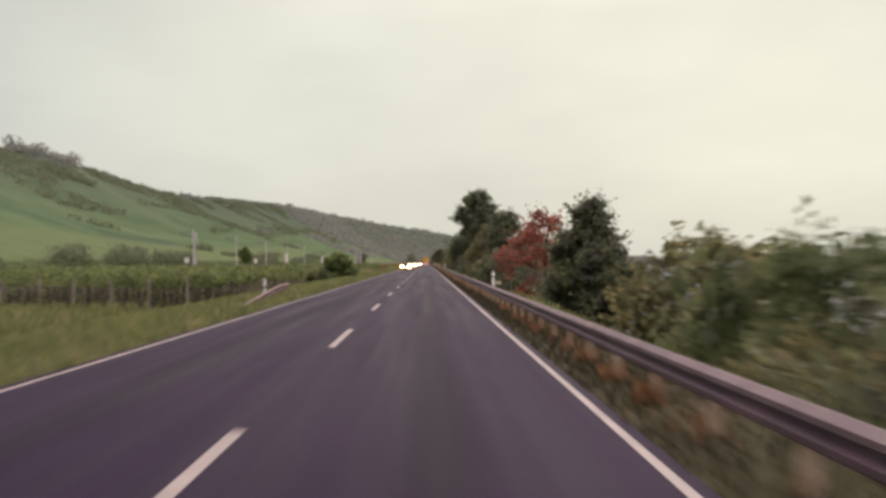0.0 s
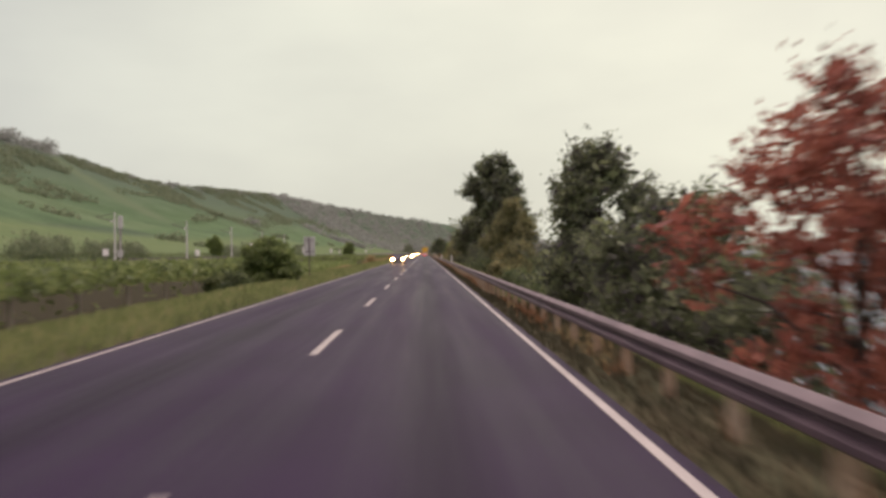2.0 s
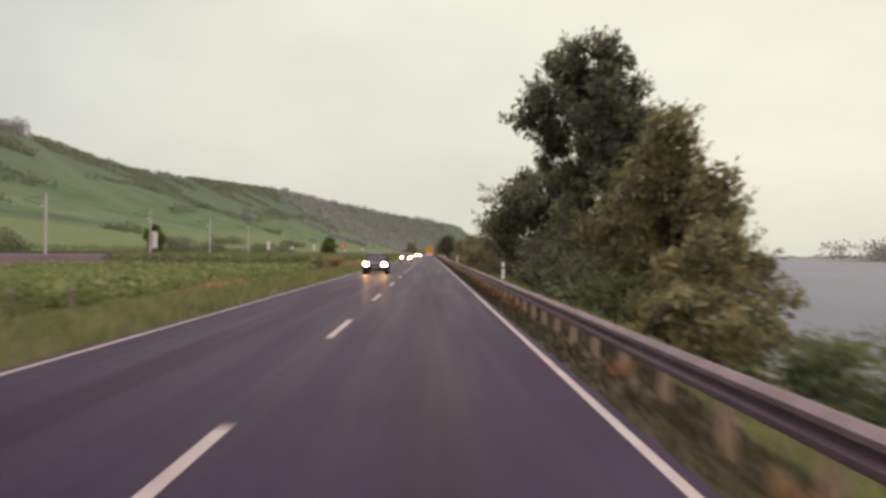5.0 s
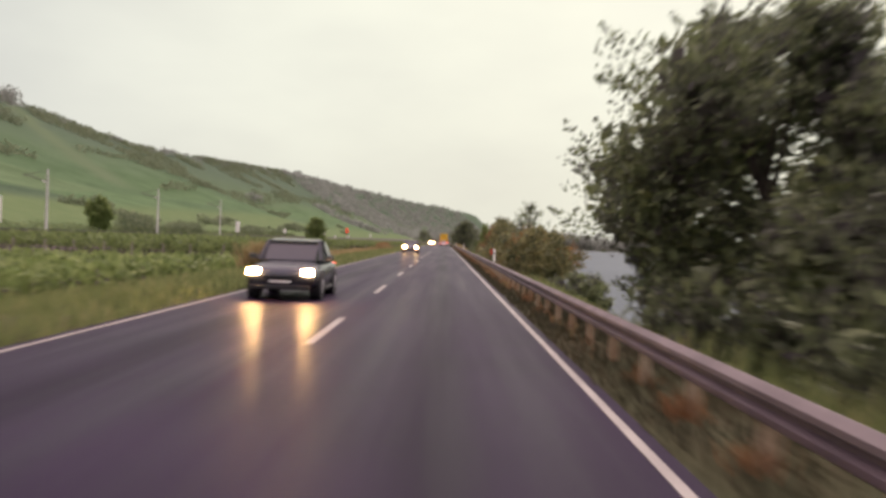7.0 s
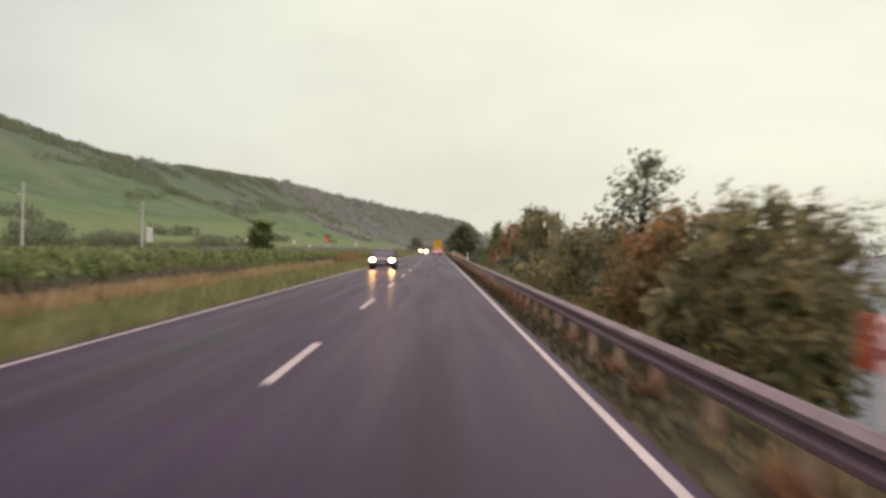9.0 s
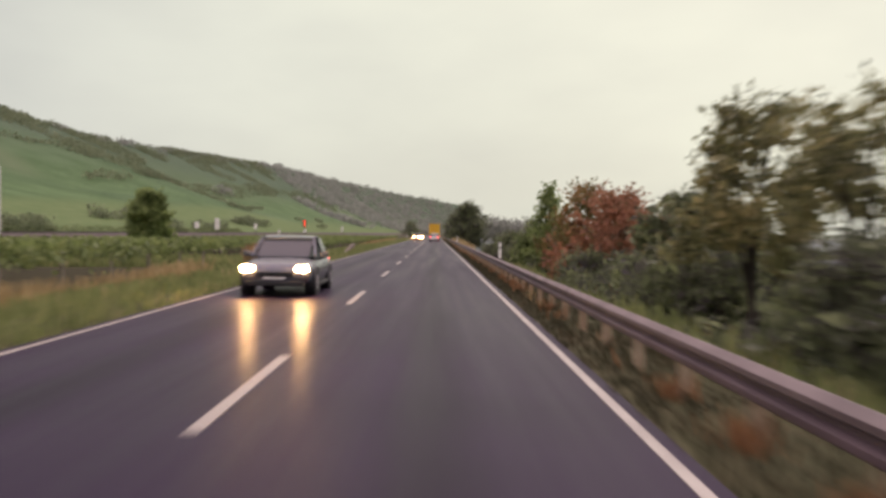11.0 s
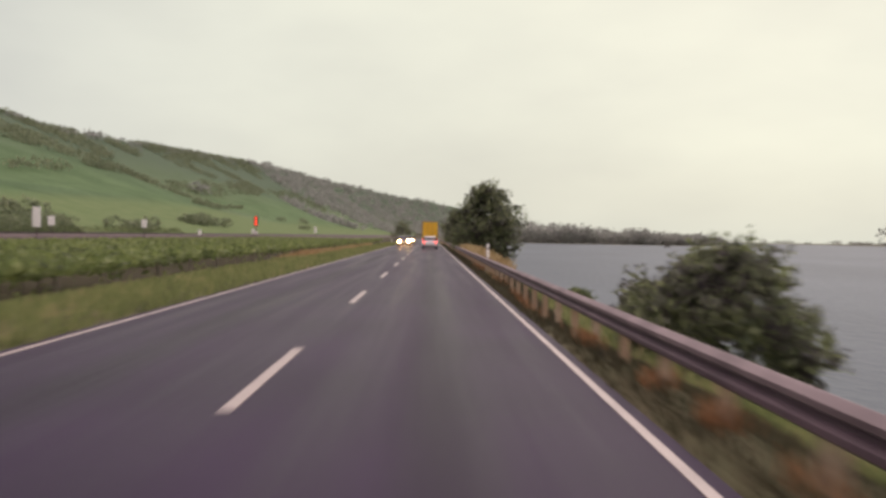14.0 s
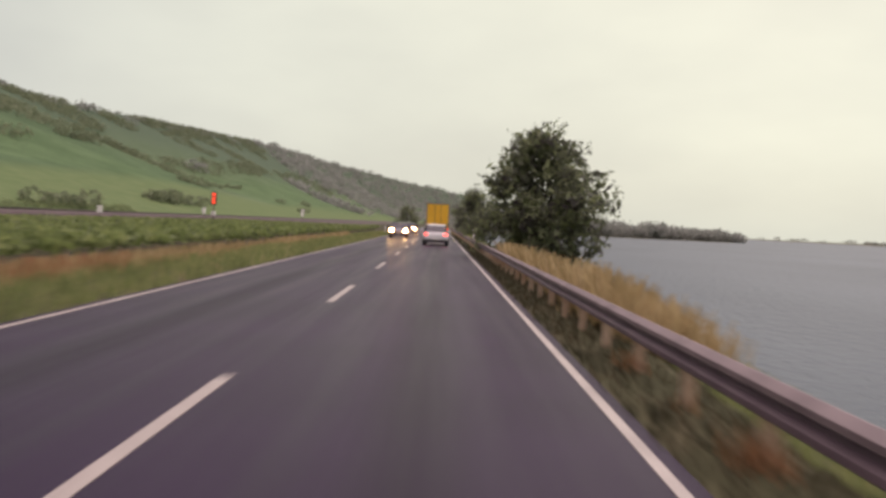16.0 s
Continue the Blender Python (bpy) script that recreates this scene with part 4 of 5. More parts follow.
def vineyard(name, label, y0, y1, seed, tall, leaf, x0, x1=-34.5, gap=1.9, hollow=0.5):
    """Rows of vines along the road: a closed leafy canopy over dark alleys, with a pale stake and hanging shoots at each row's end."""
    rng = np.random.default_rng(seed)
    quads, sticks, stems = [], bmesh.new(), bmesh.new()
    for k, x in enumerate(np.arange(x0, x1, -gap)):
        start, stop = y0 + rng.uniform(-0.4, 0.4), y1 + rng.uniform(-2, 2)
        near = min(stop, start + 26)
        for a, b, count, size in ((start, near, (155, 130, 100, 75)[min(k, 3)], 0.29), (near, stop, (76, 38, 22)[min(k, 2)], 0.36)):
            n = max(0, int((b - a) * count))
            ys = rng.uniform(a, b, n)
            u = rng.uniform(0, 1, n)
            low = rng.uniform(0, 1, n) < 0.02
            f = np.where(low, hollow * u, hollow + (1 - hollow) * u ** (0.9 if size < 0.3 else 0.5))
            lump = 0.94 + 0.08 * np.sin(ys * 1.9 + 7 * x) * np.sin(ys * 0.63 + 2 * x) + 0.05 * np.sin(ys * 5.1 + 3 * x)
            across = np.where(low, 0.2, np.interp(f, [hollow, hollow + 0.12, 0.85, 1.0], [0.45, 0.60, 0.50, 0.22]) * gap)
            xs = x + rng.uniform(-1, 1, n) * across
            quads.append(leaf_quads(rng, np.stack([xs, ys, ground_z(xs, ys) + f * tall * lump], axis=1), size))
        # shoots that hang down the end stake
        n = 45
        xs, ys = x + rng.normal(0, 0.13, n), start + np.abs(rng.normal(0, 0.25, n))
        quads.append(leaf_quads(rng, np.stack([xs, ys, ground_z(xs, ys) + rng.uniform(0.08, 0.95, n) * tall], axis=1), 0.2))
        for y in [start - 0.15] + (list(np.arange(start + 5, stop, 5.0)) if k == 0 else []):
            z = gz(x, y)
            tube(sticks, (x, y, z - 0.2), (x + 0.05 * rng.normal(), y - 0.10, z + tall * 0.8), 0.085, 0.07, 6)
        for y in np.arange(start + 0.8, min(start + 14, stop), 1.3):
            z = gz(x, y)
            tube(stems, (x, y, z - 0.1), (x + 0.08 * rng.normal(), y + 0.1 * rng.normal(), z + tall * (hollow + 0.1)), 0.035, 0.025, 5)
    ob = new(name, quad_mesh(name, np.concatenate(quads), M[leaf]))
    tagged(ob, label, "vineyard", kind="stuff")
    part("vine_stakes", sticks, M["stake"], ob, "pale weathered wooden stakes")
    part("vine_stems", stems, M["bark"], ob, "thin dark vine stems")


vineyard("vineyard", "tall rows of green vines on pale stakes", 44, 116, 11, 2.05, "vine", -10.2, hollow=0.62)
vineyard("vineyard", "low bushy rows of light green vines", 128, 185, 12, 1.15, "vine_light", -11.0, gap=2.1, hollow=0.12)
vineyard("vineyard", "dense rows of green vines on pale stakes", 191, 266, 13, 1.95, "vine", -12.3, hollow=0.6)
vineyard("vineyard", "clipped rows of green vines on pale stakes", 284, 470, 14, 1.46, "vine", -9.7, hollow=0.68)


def hedge(name, label, x, y0, y1, top, seed, leaf="leaf_dark", width=1.4):
    rng = np.random.default_rng(seed)
    n = int((y1 - y0) * (26 + 24 * top))
    ys = rng.uniform(y0, y1, n)
    ends = np.clip(np.minimum(ys - y0, y1 - ys) / 2.5, 0.15, 1) ** 0.6
    h = top * ends * (0.8 + 0.25 * np.sin(ys * 0.9 + seed) * np.sin(ys * 0.37 + 1))
    xs = x + rng.normal(0, width * 0.3, n)
    zs = ground_z(xs, ys) + rng.uniform(0.05, 1, n) * h
    ob = new(name, quad_mesh(name, leaf_quads(rng, np.stack([xs, ys, zs], 1), 0.24 if top < 2 else 0.5), M[leaf]))
    return tagged(ob, label, "hedge", kind="stuff")


hedge("low_scrub", "low scrub behind the railway", -57.5, 60, 480, 1.3, 32, "leaf_green", 1.6)
for k, (y0, y1, top, wide) in enumerate(((108, 122, 3.4, 3.0), (141, 156, 3.8, 3.2), (166, 187, 4.2, 3.4), (193, 226, 3.4, 3.0), (296, 316, 3.7, 3.6), (323, 349, 2.8, 3.0), (392, 420, 3.0, 3.2))):
    hedge("hedge", "dark green hedge of bushes behind the railway", -58.5, y0, y1, top, 33 + k, "scrub_leaf", wide)


def grass(name, label, area, count, seed, mat, tall, wide=0.018, clump=0.0):
    """Blades of grass in one mesh: narrow leaning quads."""
    rng = np.random.default_rng(seed)
    x0, x1, y0, y1 = area
    n = count
    xs, ys = rng.uniform(x0, x1, n), rng.uniform(y0, y1, n)
    if clump:
        keep = np.array([noise.noise((x * 0.4, y * 0.12, seed)) > clump for x, y in zip(xs, ys)])
        xs, ys = xs[keep], ys[keep]
        n = len(xs)
    z = ground_z(xs, ys) - 0.05
    h = tall * rng.uniform(0.4, 1.15, n)
    a = rng.uniform(0, 2 * np.pi, n)
    lean = h * rng.uniform(0.1, 0.5, n)
    b = rng.uniform(0, 2 * np.pi, n)
    foot = np.stack([xs, ys, z], 1)
    side = np.stack([np.cos(a), np.sin(a), 0 * a], 1) * wide * rng.uniform(0.7, 1.5, (n, 1))
    tip = foot + np.stack([np.cos(b) * lean, np.sin(b) * lean, h], 1)
    v = np.stack([foot - side, foot + side, tip + side * 0.35, tip - side * 0.35], 1)
    return tagged(new(name, quad_mesh(name, v, M[mat])), label, "grass", kind="stuff")


grass("verge_grass", "tall green and straw-coloured grass on the verge", (-9.5, -3.70, -5, 430), 108000, 41, "grass", 0.36, 0.028)
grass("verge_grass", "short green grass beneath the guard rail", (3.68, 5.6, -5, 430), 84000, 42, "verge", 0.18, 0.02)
grass("bank_grass", "rough green grass on the river bank", (5.4, 12, -5, 440), 60000, 43, "grass", 0.5, 0.028)
for k, (y0, y1, x0, x1, tall, count) in enumerate(((126, 137, -8.8, -6.6, 0.5, 4000), (175.6, 177.6, -7.6, -6.5, 1.35, 1100), (180, 246, -8.6, -6.5, 0.7, 13000),
                                                  (255, 263, -7.4, -6.3, 1.0, 1500), (262, 270, -7.0, -5.9, 0.5, 1600), (328, 390, -8.4, -6.0, 0.6, 10000))):
    grass("dry_grass", "patch of tall dry straw-coloured grass on the verge", (x0, x1, y0, y1), count, 60 + k, "straw", tall, 0.022, -0.12)
grass("dry_grass", "patches of dry orange-brown grass at the rail", (4.15, 5.2, -5, 480), 16000, 45, "straw", 0.24, 0.02, 0.32)

grass("dry_grass", "stand of tall rust-coloured dry grass at the field's edge", (-7.4, -6.4, 255.5, 263.5), 2700, 59, "rust_grass", 1.1, 0.022, -0.2)
grass("dry_grass", "clump of orange-brown dry grass on the verge", (-7.3, -6.2, 329, 339), 1500, 58, "rust_grass", 0.6, 0.024, -0.1)


def post_tufts(name, label, seed):
    """Dry tufts round the feet of the rail posts, where no mower reaches."""
    rng = np.random.default_rng(seed)
    feet = -16 + 2.0 * np.arange(170)
    pts = []
    for y in feet:
        n = int(rng.uniform(0.3, 1.0) ** 1.5 * 110) if rng.uniform(0, 1) < 0.5 else 4
        pts.append(np.stack([RAIL_X - 0.02 + rng.normal(0, 0.10, n), y + rng.normal(0, 0.17, n)], 1))
    p = np.concatenate(pts)
    n = len(p)
    h = rng.uniform(0.12, 0.30, n)
    a, b = rng.uniform(0, 2 * np.pi, n), rng.uniform(0, 2 * np.pi, n)
    foot = np.stack([p[:, 0], p[:, 1], ground_z(p[:, 0], p[:, 1]) - 0.03], 1)
    side = np.stack([np.cos(a), np.sin(a), 0 * a], 1) * 0.016
    tip = foot + np.stack([np.cos(b) * h * 0.35, np.sin(b) * h * 0.35, h], 1)
    quads = np.stack([foot - side, foot + side, tip + side * 0.4, tip - side * 0.4], 1)
    return tagged(new(name, quad_mesh(name, quads, M["rust_grass"])), label, "grass", kind="stuff")


post_tufts("dry_tufts", "rust-brown dry tufts round the feet of the rail posts", 48)
grass("dry_reeds", "dry brown grass on the bank behind the rail", (4.7, 7.0, 325, 354), 13000, 46, "straw", 0.95, 0.026, -0.05)
for k, (x0, y0, y1, count) in enumerate(((-12, -5, 43, 4000), (-9.7, 43, 117, 1700), (-12, 117, 190, 5600), (-11.7, 190, 267, 5300), (-12, 267, 283, 1300))):
    grass("meadow_grass", "low green meadow grass in the field", (x0, -9.0, y0, y1), count, 147 + k, "grass", 0.34, 0.04)

for k, (y0, y1, count) in enumerate(((-5, 42, 26000), (117, 127, 6000), (186, 190, 3000), (267, 283, 9000))):
    grass("field_weeds", "rough green weeds on the open ground between vine blocks", (-35, -11.5, y0, y1), count, 90 + k, "grass", 0.6, 0.06)


# ---- far woods ----
def wood_spots(rng, count, place):
    out = []
    while len(out) < count:
        spot = place(rng)
        if spot is not None:
            out.append((*spot, float(ground_z(*spot)) - 1.0))
    return out


rngw = np.random.default_rng(77)


def on_crest(r):
    y = r.uniform(300, 2900)
    return float(crest_x(y)) + r.normal(4, 5), y


def on_slope(r):
    """The far hillside is wooded all over, its near end only here and there."""
    y = 950 + 3300 * r.uniform(0, 1) ** 1.3
    t = r.uniform(0.05, 1.0)
    x = float(crest_x(y)) + 223 * (1 - t)
    if y < 1900 and noise.noise((x * 0.015, y * 0.006, 5)) < 0.55 * (1900 - y) / 950 - 0.25 + 0.5 * (1 - t) * (1900 - y) / 950:
        return None
    return x, y


def on_upper_slope(r):
    """Scrub that covers the top of the slope and thins out downhill."""
    y = 260 + 1250 * r.uniform(0, 1)
    t = 1 - 0.62 * r.uniform(0, 1) ** 1.5
    x = float(crest_x(y)) + 223 * (1 - t)
    if noise.noise((x * 0.02, y * 0.012, 9)) < 0.9 * (0.78 - t) or abs(0.766 * x + 0.643 * y - 224.0) < 9:
        return None
    return x, y


def on_tongue(r):
    x = 20 + 385 * r.uniform(0, 1) ** 0.8
    return x, 1445 + abs(r.normal(0, 70))


def on_reach(r):
    x = 640 + 800 * r.uniform(0, 1) ** 0.9
    return x, 1400 + 100 * r.uniform(0, 1)


def on_far_bank(r):
    x = r.uniform(1450, 4300)
    return x, r.uniform(1200, 4600)


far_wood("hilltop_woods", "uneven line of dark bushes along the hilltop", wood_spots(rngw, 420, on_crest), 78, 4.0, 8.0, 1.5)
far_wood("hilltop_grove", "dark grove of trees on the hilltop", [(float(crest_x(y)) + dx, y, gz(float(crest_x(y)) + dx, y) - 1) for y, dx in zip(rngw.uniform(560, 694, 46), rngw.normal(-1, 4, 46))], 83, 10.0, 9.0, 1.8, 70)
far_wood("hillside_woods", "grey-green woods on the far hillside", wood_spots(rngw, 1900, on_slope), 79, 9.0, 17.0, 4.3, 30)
far_wood("upper_slope_scrub", "brown-green scrub on the upper slope of the hill", wood_spots(rngw, 2600, on_upper_slope), 84, 3.6, 9.0, 1.7, 26, "scrub_leaf")
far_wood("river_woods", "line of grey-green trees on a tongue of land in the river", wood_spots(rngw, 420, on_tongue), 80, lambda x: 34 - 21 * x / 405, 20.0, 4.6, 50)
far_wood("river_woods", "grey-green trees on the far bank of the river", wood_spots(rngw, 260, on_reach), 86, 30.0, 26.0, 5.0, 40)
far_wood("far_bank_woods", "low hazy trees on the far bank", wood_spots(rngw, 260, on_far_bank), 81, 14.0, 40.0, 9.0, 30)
scrub = []
for k in range(22):
    x0, y0, run = rngw.choice([-72.0, -98.0, -140.0, -190.0]) + rngw.normal(0, 5), rngw.uniform(120, 1000), rngw.integers(2, 9)
    for m in range(run):
        sx, sy = x0 + rngw.normal(0, 1.5), y0 + 4.5 * m + rngw.normal(0, 1)
        scrub.append((sx, sy, gz(sx, sy) - 0.6))
far_wood("hillside_scrub", "dark hedges and bushes between the vineyards", scrub, 82, 3.4, 5.5, 1.25, 70, "scrub_leaf")


# ---- vehicles ----
def wheel(parent, x, y, r, w):
    bm = bmesh.new()
    rings = []
    for dx, rr in ((-w / 2, r * 0.62), (-w / 2, r * 0.94), (-w * 0.36, r), (w * 0.36, r), (w / 2, r * 0.94), (w / 2, r * 0.62)):
        rings.append([(x + dx, y + rr * math.cos(a), r + rr * math.sin(a)) for a in np.linspace(0, 2 * math.pi, 20, endpoint=False)])
    loft(bm, rings)
    tyre = part("wheel", bm, M["tyre"], parent, "black rubber tyre")
    bm = bmesh.new()
    s = 1 if x > 0 else -1
    tube(bm, (x + s * w * 0.3, y, r), (x + s * w * 0.53, y, r), r * 0.6, r * 0.55, 14)
    part("rim", bm, M["rim"], tyre, "alloy rim")


def build_car(x, y, facing, paint, label, lights_front, tall=1.5, length=4.4, width=1.8):
    """A parked-still road car; its nose points along +y before turning."""
    car = thing("car", x, y, 0.02, label, "car", turn=0 if facing > 0 else 180)
    hw, L = width / 2, length / 2
    belt = tall * 0.63

    def ring(yy, z0, z1, w):
        mid, half = (z0 + z1) / 2, (z1 - z0) / 2
        out = []
        for a in np.linspace(0, 2 * math.pi, 24, endpoint=False):
            cx, cz = math.cos(a), math.sin(a)
            tuck = 1 - 0.07 * max(0.0, cz) - 0.10 * max(0.0, -cz)
            out.append((w * tuck * math.copysign(abs(cx) ** 0.38, cx), yy, mid + half * math.copysign(abs(cz) ** 0.45, cz)))
        return out
    bm = bmesh.new()
    stations = ((-L, 0.44, belt * 0.80, 0.78), (-L + 0.05, 0.34, belt * 0.92, 0.88), (-L + 0.18, 0.27, belt * 0.98, 0.95), (-L + 0.7, 0.22, belt, 1.0), (-0.4, 0.2, belt, 1.0), (L - 1.35, 0.2, belt, 1.0),
                (L - 0.9, 0.21, belt * 0.96, 0.99), (L - 0.45, 0.22, belt * 0.90, 0.97), (L - 0.18, 0.25, belt * 0.83, 0.92), (L - 0.05, 0.30, belt * 0.74, 0.85), (L, 0.38, belt * 0.64, 0.76))
    loft(bm, [ring(yy, z0, z1, hw * w) for yy, z0, z1, w in stations])
    body = part("body", bm, M[paint], car, smooth=True)
    body.data.set_sharp_from_angle(angle=radians(38))
    for s in (-1, 1):
        for yy in (-L + 0.85, L - 0.85):
            bm = bmesh.new()
            tube(bm, (s * (hw - 0.25), yy, 0.33), (s * (hw + 0.004), yy, 0.33), 0.385, 0.385, 20)
            part("wheel_arch", bm, M["black"], car, "black wheel arch")
        bm = bmesh.new()
        box(bm, min(s * (hw - 0.10), s * (hw + 0.012)), max(s * (hw - 0.10), s * (hw + 0.012)), -L + 1.25, L - 1.25, 0.20, 0.29, 0.02)
        part("sill", bm, M["black"], car, "black plastic sill")
        bm = bmesh.new()
        box(bm, min(s * (hw - 0.05), s * (hw + 0.022)), max(s * (hw - 0.05), s * (hw + 0.022)), -0.42, -0.22, belt * 0.80, belt * 0.80 + 0.03, 0.006)
        part("door_handle", bm, M[paint], car)
        bm = bmesh.new()
        loft(bm, [[(s * xx + p, yy, zz + q) for p, q in ((-0.03, -0.02), (0.02, -0.02), (0.02, 0.02), (-0.03, 0.02))] for xx, yy, zz in ((hw * 0.93, -0.16, belt), (hw * 0.745, -0.16, tall - 0.04))])
        part("door_pillar", bm, M["black"], car)
    bm = bmesh.new()
    box(bm, -hw * 0.80, hw * 0.80, L - 0.16, L + 0.015, 0.25, 0.37, 0.03)
    part("front_bumper", bm, M["black"], car, "black lower bumper")

    def cab(yy, z, w):
        return [(-w, yy, belt - 0.02), (-w * 0.78, yy, z), (w * 0.78, yy, z), (w, yy, belt - 0.02)]
    bm = bmesh.new()
    loft(bm, [cab(-L + 0.22, belt + 0.02, hw * 0.86), cab(-L + 1.0, tall - 0.07, hw * 0.91), cab(-0.2, tall - 0.03, hw * 0.94), cab(0.15, tall - 0.06, hw * 0.94), cab(L - 1.25, belt + 0.01, hw * 0.9)])
    bmesh.ops.recalc_face_normals(bm, faces=bm.faces)
    bm.normal_update()
    for name, test in (("windscreen", lambda f: f.calc_center_median().y > 0.2 and f.normal.z > 0.3), ("rear_window", lambda f: f.calc_center_median().y < -L + 0.7 and f.normal.z > 0.2),
                       ("side_window", lambda f: f.normal.x > 0.6), ("side_window", lambda f: f.normal.x < -0.6)):
        pane = bmesh.new()
        for f in bm.faces:
            if test(f):
                pane.faces.new([pane.verts.new(v.co) for v in f.verts])
        bmesh.ops.remove_doubles(pane, verts=pane.verts, dist=0.0005)
        bmesh.ops.solidify(pane, geom=list(pane.faces), thickness=0.02)
        part(name, pane, M["glass"], car, "dark tinted glass")
    bm.free()
    bm = bmesh.new()

    def top_ring(yy, z, w):
        return [(-w, yy, z - 0.07), (-w * 0.9, yy, z), (w * 0.9, yy, z), (w, yy, z - 0.07)]
    loft(bm, [top_ring(-L + 0.92, tall - 0.065, hw * 0.72), top_ring(-L + 1.3, tall - 0.02, hw * 0.75), top_ring(-0.2, tall, hw * 0.76), top_ring(0.25, tall - 0.05, hw * 0.75)])
    part("roof", bm, M[paint], car)
    for s in (-1, 1):
        bm = bmesh.new()
        loft(bm, [[(s * xx + a, yy, zz + b) for a, b in ((-0.03, -0.04), (0.03, -0.04), (0.03, 0.04), (-0.03, 0.04))] for xx, yy, zz in ((hw * 0.88, L - 1.28, belt), (hw * 0.73, 0.2, tall - 0.07))])
        part("windscreen_pillar", bm, M[paint], car)
        bm = bmesh.new()
        box(bm, s * hw - 0.02 + (0 if s > 0 else -0.16), s * hw + 0.02 + (0.16 if s > 0 else 0), 0.55, 0.68, belt, belt + 0.14, 0.02)
        part("mirror", bm, M[paint], car)
        bm = bmesh.new()
        box(bm, s * hw * 0.72 - 0.14, s * hw * 0.72 + 0.14, L - 0.12, L + 0.012, belt * 0.66, belt * 0.80, 0.03)
        part("headlight", bm, M["headlamp" if lights_front else "white"], car, "lit headlight" if lights_front else "")
        bm = bmesh.new()
        box(bm, s * hw * 0.74 - 0.12, s * hw * 0.74 + 0.12, -L - 0.012, -L + 0.1, belt * 0.74, belt * 0.9, 0.02)
        part("tail_light", bm, M["taillamp"], car, "red tail light")
        for yy in (-L + 0.85, L - 0.85):
            wheel(car, s * (hw - 0.085), yy, 0.32, 0.2)
    for yy, w in ((L - 0.03, 0.5), (-L - 0.02, 0.5)):
        bm = bmesh.new()
        box(bm, -0.26, 0.26, min(yy, yy + 0.04), max(yy, yy + 0.04), 0.42, 0.53)
        part("rear_plate" if yy < 0 else "front_plate", bm, M["white"], car, "plain white plate")
    bm = bmesh.new()
    box(bm, -hw * 0.5, hw * 0.5, L - 0.05, L + 0.01, belt * 0.5, belt * 0.64, 0.01)
    part("grille", bm, M["black"], car)
    bm = bmesh.new()
    box(bm, -hw * 0.82, hw * 0.82, -L - 0.03, -L + 0.14, 0.26, 0.40, 0.03)
    part("rear_bumper", bm, M["black"], car)
    return car


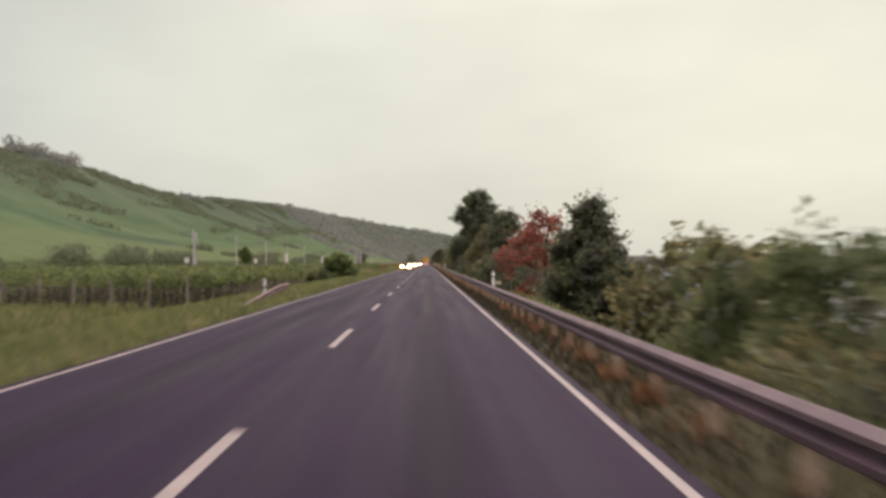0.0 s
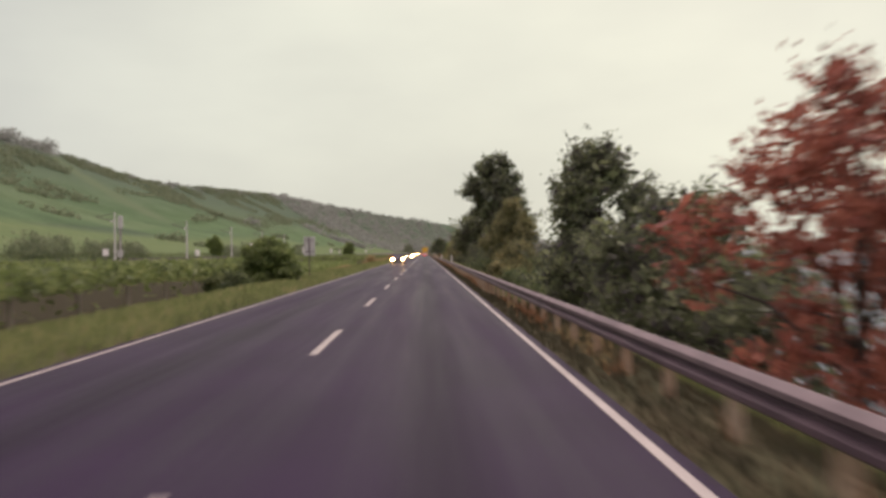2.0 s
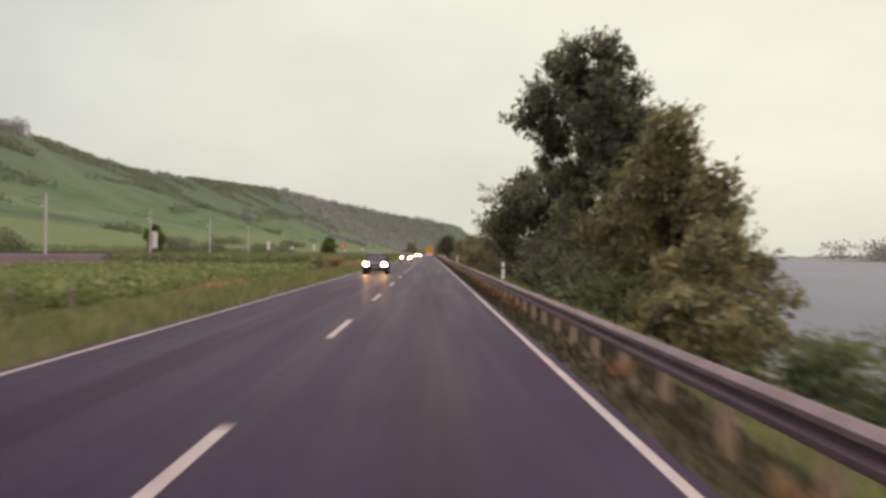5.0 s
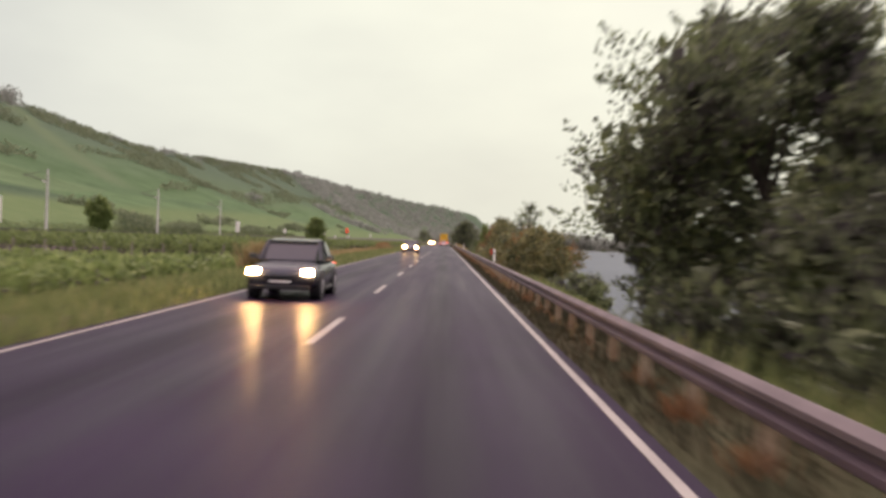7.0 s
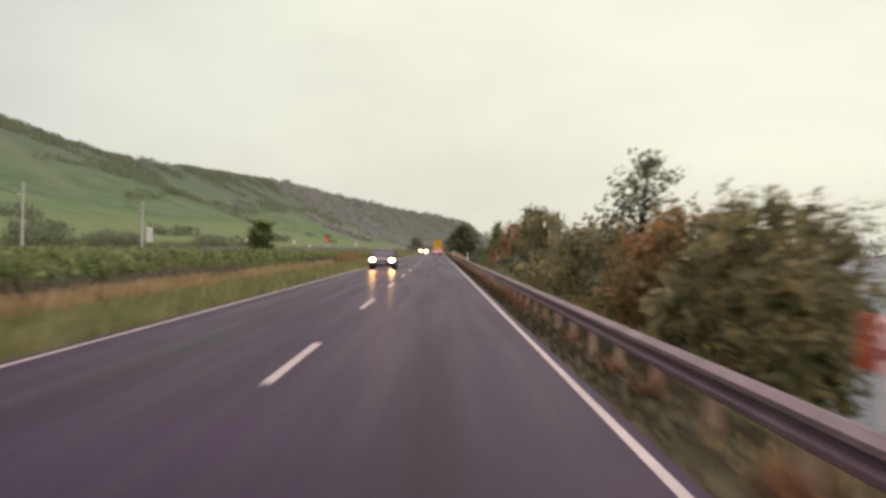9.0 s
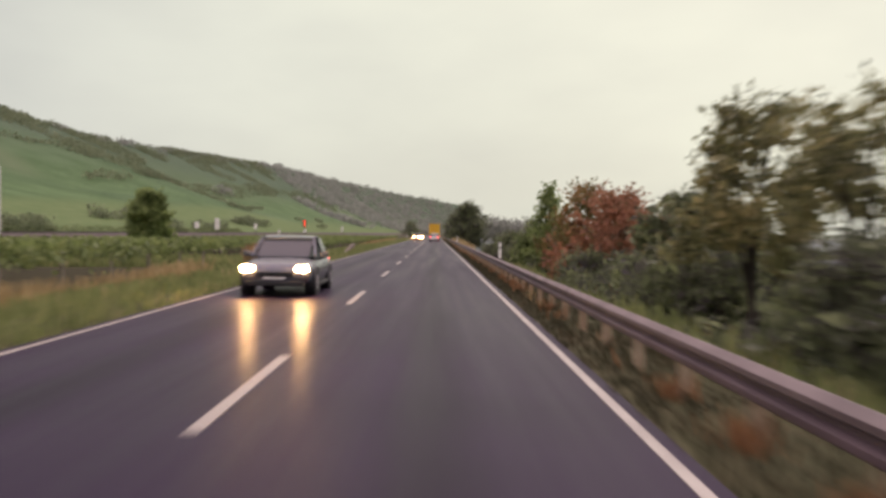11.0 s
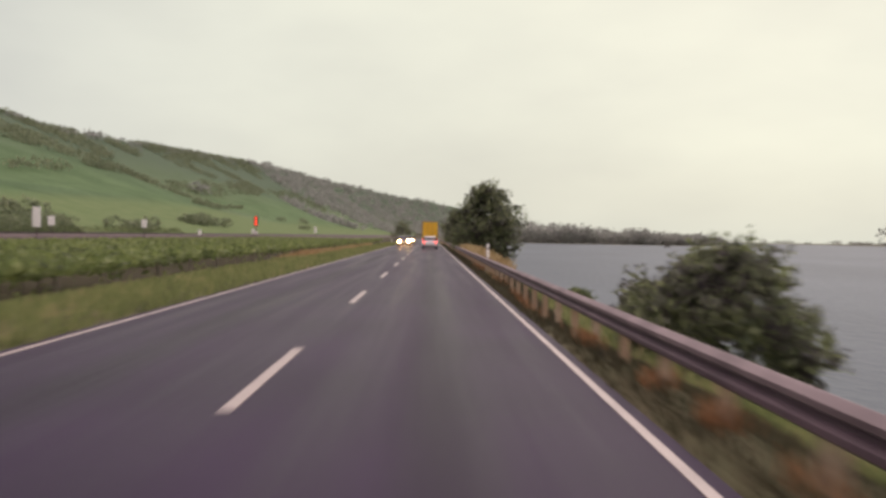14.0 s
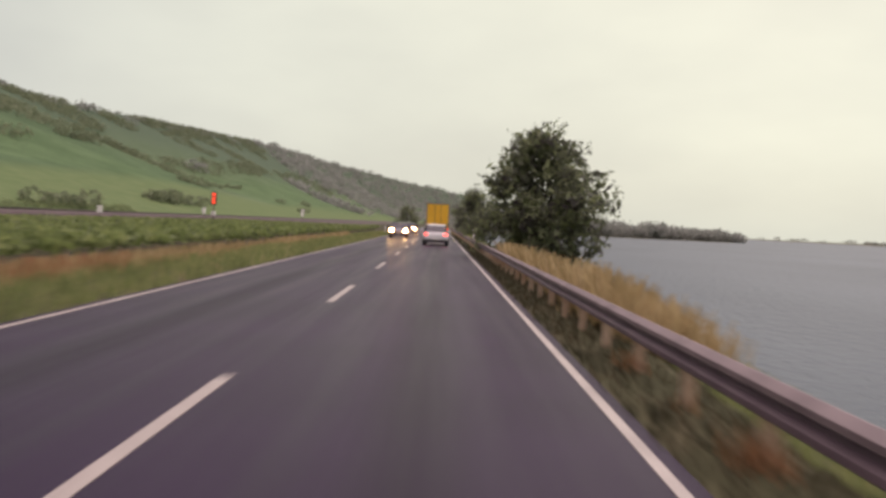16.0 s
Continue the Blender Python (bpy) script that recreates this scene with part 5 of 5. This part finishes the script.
def build_truck(x, y):
    t = thing("box_truck", x, y, 0.02, "truck with a large yellow box body", "truck")
    bm = bmesh.new()
    box(bm, -1.25, 1.25, -3.6, 3.2, 1.05, 3.7, 0.05)
    part("box_body", bm, M["truck_yellow"], t)
    for s in (-1, 1):
        bm = bmesh.new()
        box(bm, min(0.02 * s, 1.18 * s), max(0.02 * s, 1.18 * s), -3.64, -3.6, 1.12, 3.62, 0.01)
        part("rear_door", bm, M["truck_yellow"], t)
        bm = bmesh.new()
        box(bm, s * 0.35 - 0.02, s * 0.35 + 0.02, -3.69, -3.645, 1.15, 3.55)
        part("lock_bar", bm, M["zinc"], t)
        bm = bmesh.new()
        box(bm, s * 1.0 - 0.18, s * 1.0 + 0.18, -3.66, -3.55, 0.78, 0.94, 0.01)
        part("tail_light", bm, M["taillamp"], t, "red tail light")
        bm = bmesh.new()
        box(bm, min(s * 1.19, s * 1.262), max(s * 1.19, s * 1.262), -3.66, -3.56, 1.05, 3.70, 0.01)
        part("corner_post", bm, M["zinc_top"], t, "pale metal corner post")
        for zz in (1.4, 2.35, 3.3):
            bm = bmesh.new()
            box(bm, s * 1.12 - 0.09, s * 1.12 + 0.09, -3.67, -3.642, zz - 0.03, zz + 0.03, 0.005)
            part("hinge", bm, M["zinc"], t)
        bm = bmesh.new()
        box(bm, min(s * 0.82, s * 1.22), max(s * 0.82, s * 1.22), -1.62, -1.59, 0.14, 0.92, 0.005)
        part("mud_flap", bm, M["black"], t, "black rubber mud flap")
        for yy in (-2.3, 4.2):
            wheel(t, s * 1.05, yy, 0.48, 0.3)
    bm = bmesh.new()
    box(bm, -0.45, 0.45, -3.5, 5.0, 0.62, 0.95)
    part("chassis", bm, M["black"], t)
    bm = bmesh.new()
    box(bm, -1.15, 1.15, 3.4, 5.3, 0.6, 2.7, 0.12)
    part("cab", bm, M["car_white"], t, "white driver's cab")
    bm = bmesh.new()
    box(bm, -1.2, 1.2, -3.62, -3.5, 0.45, 0.6)
    part("underrun_bar", bm, M["zinc"], t)
    bm = bmesh.new()
    box(bm, -1.262, 1.262, -3.66, -3.56, 3.66, 3.73, 0.01)
    part("roof_rail", bm, M["zinc_top"], t, "pale metal roof edge")
    bm = bmesh.new()
    box(bm, -0.26, 0.26, -3.66, -3.62, 0.63, 0.74, 0.005)
    part("rear_plate", bm, M["white"], t, "plain white plate")


build_car(1.75, 374.0, 1, "car_white", "white hatchback with red tail lights on the road", False, 1.48)
build_truck(1.75, 412.0)
build_car(-1.95, 158.0, -1, "car_dark", "dark blue-grey car with lit headlights on the wet road", True, 1.46, 4.1, 1.76)
build_car(-1.95, 236.0, -1, "car_grey", "grey car with lit headlights on the wet road", True, 1.45, 4.4, 1.8)
build_car(-1.9, 396.0, -1, "car_grey", "grey car with lit headlights on the wet road", True, 1.5, 4.3, 1.78)
build_car(-1.9, 428.0, -1, "car_dark", "dark car with lit headlights on the wet road", True, 1.5, 4.3, 1.78)
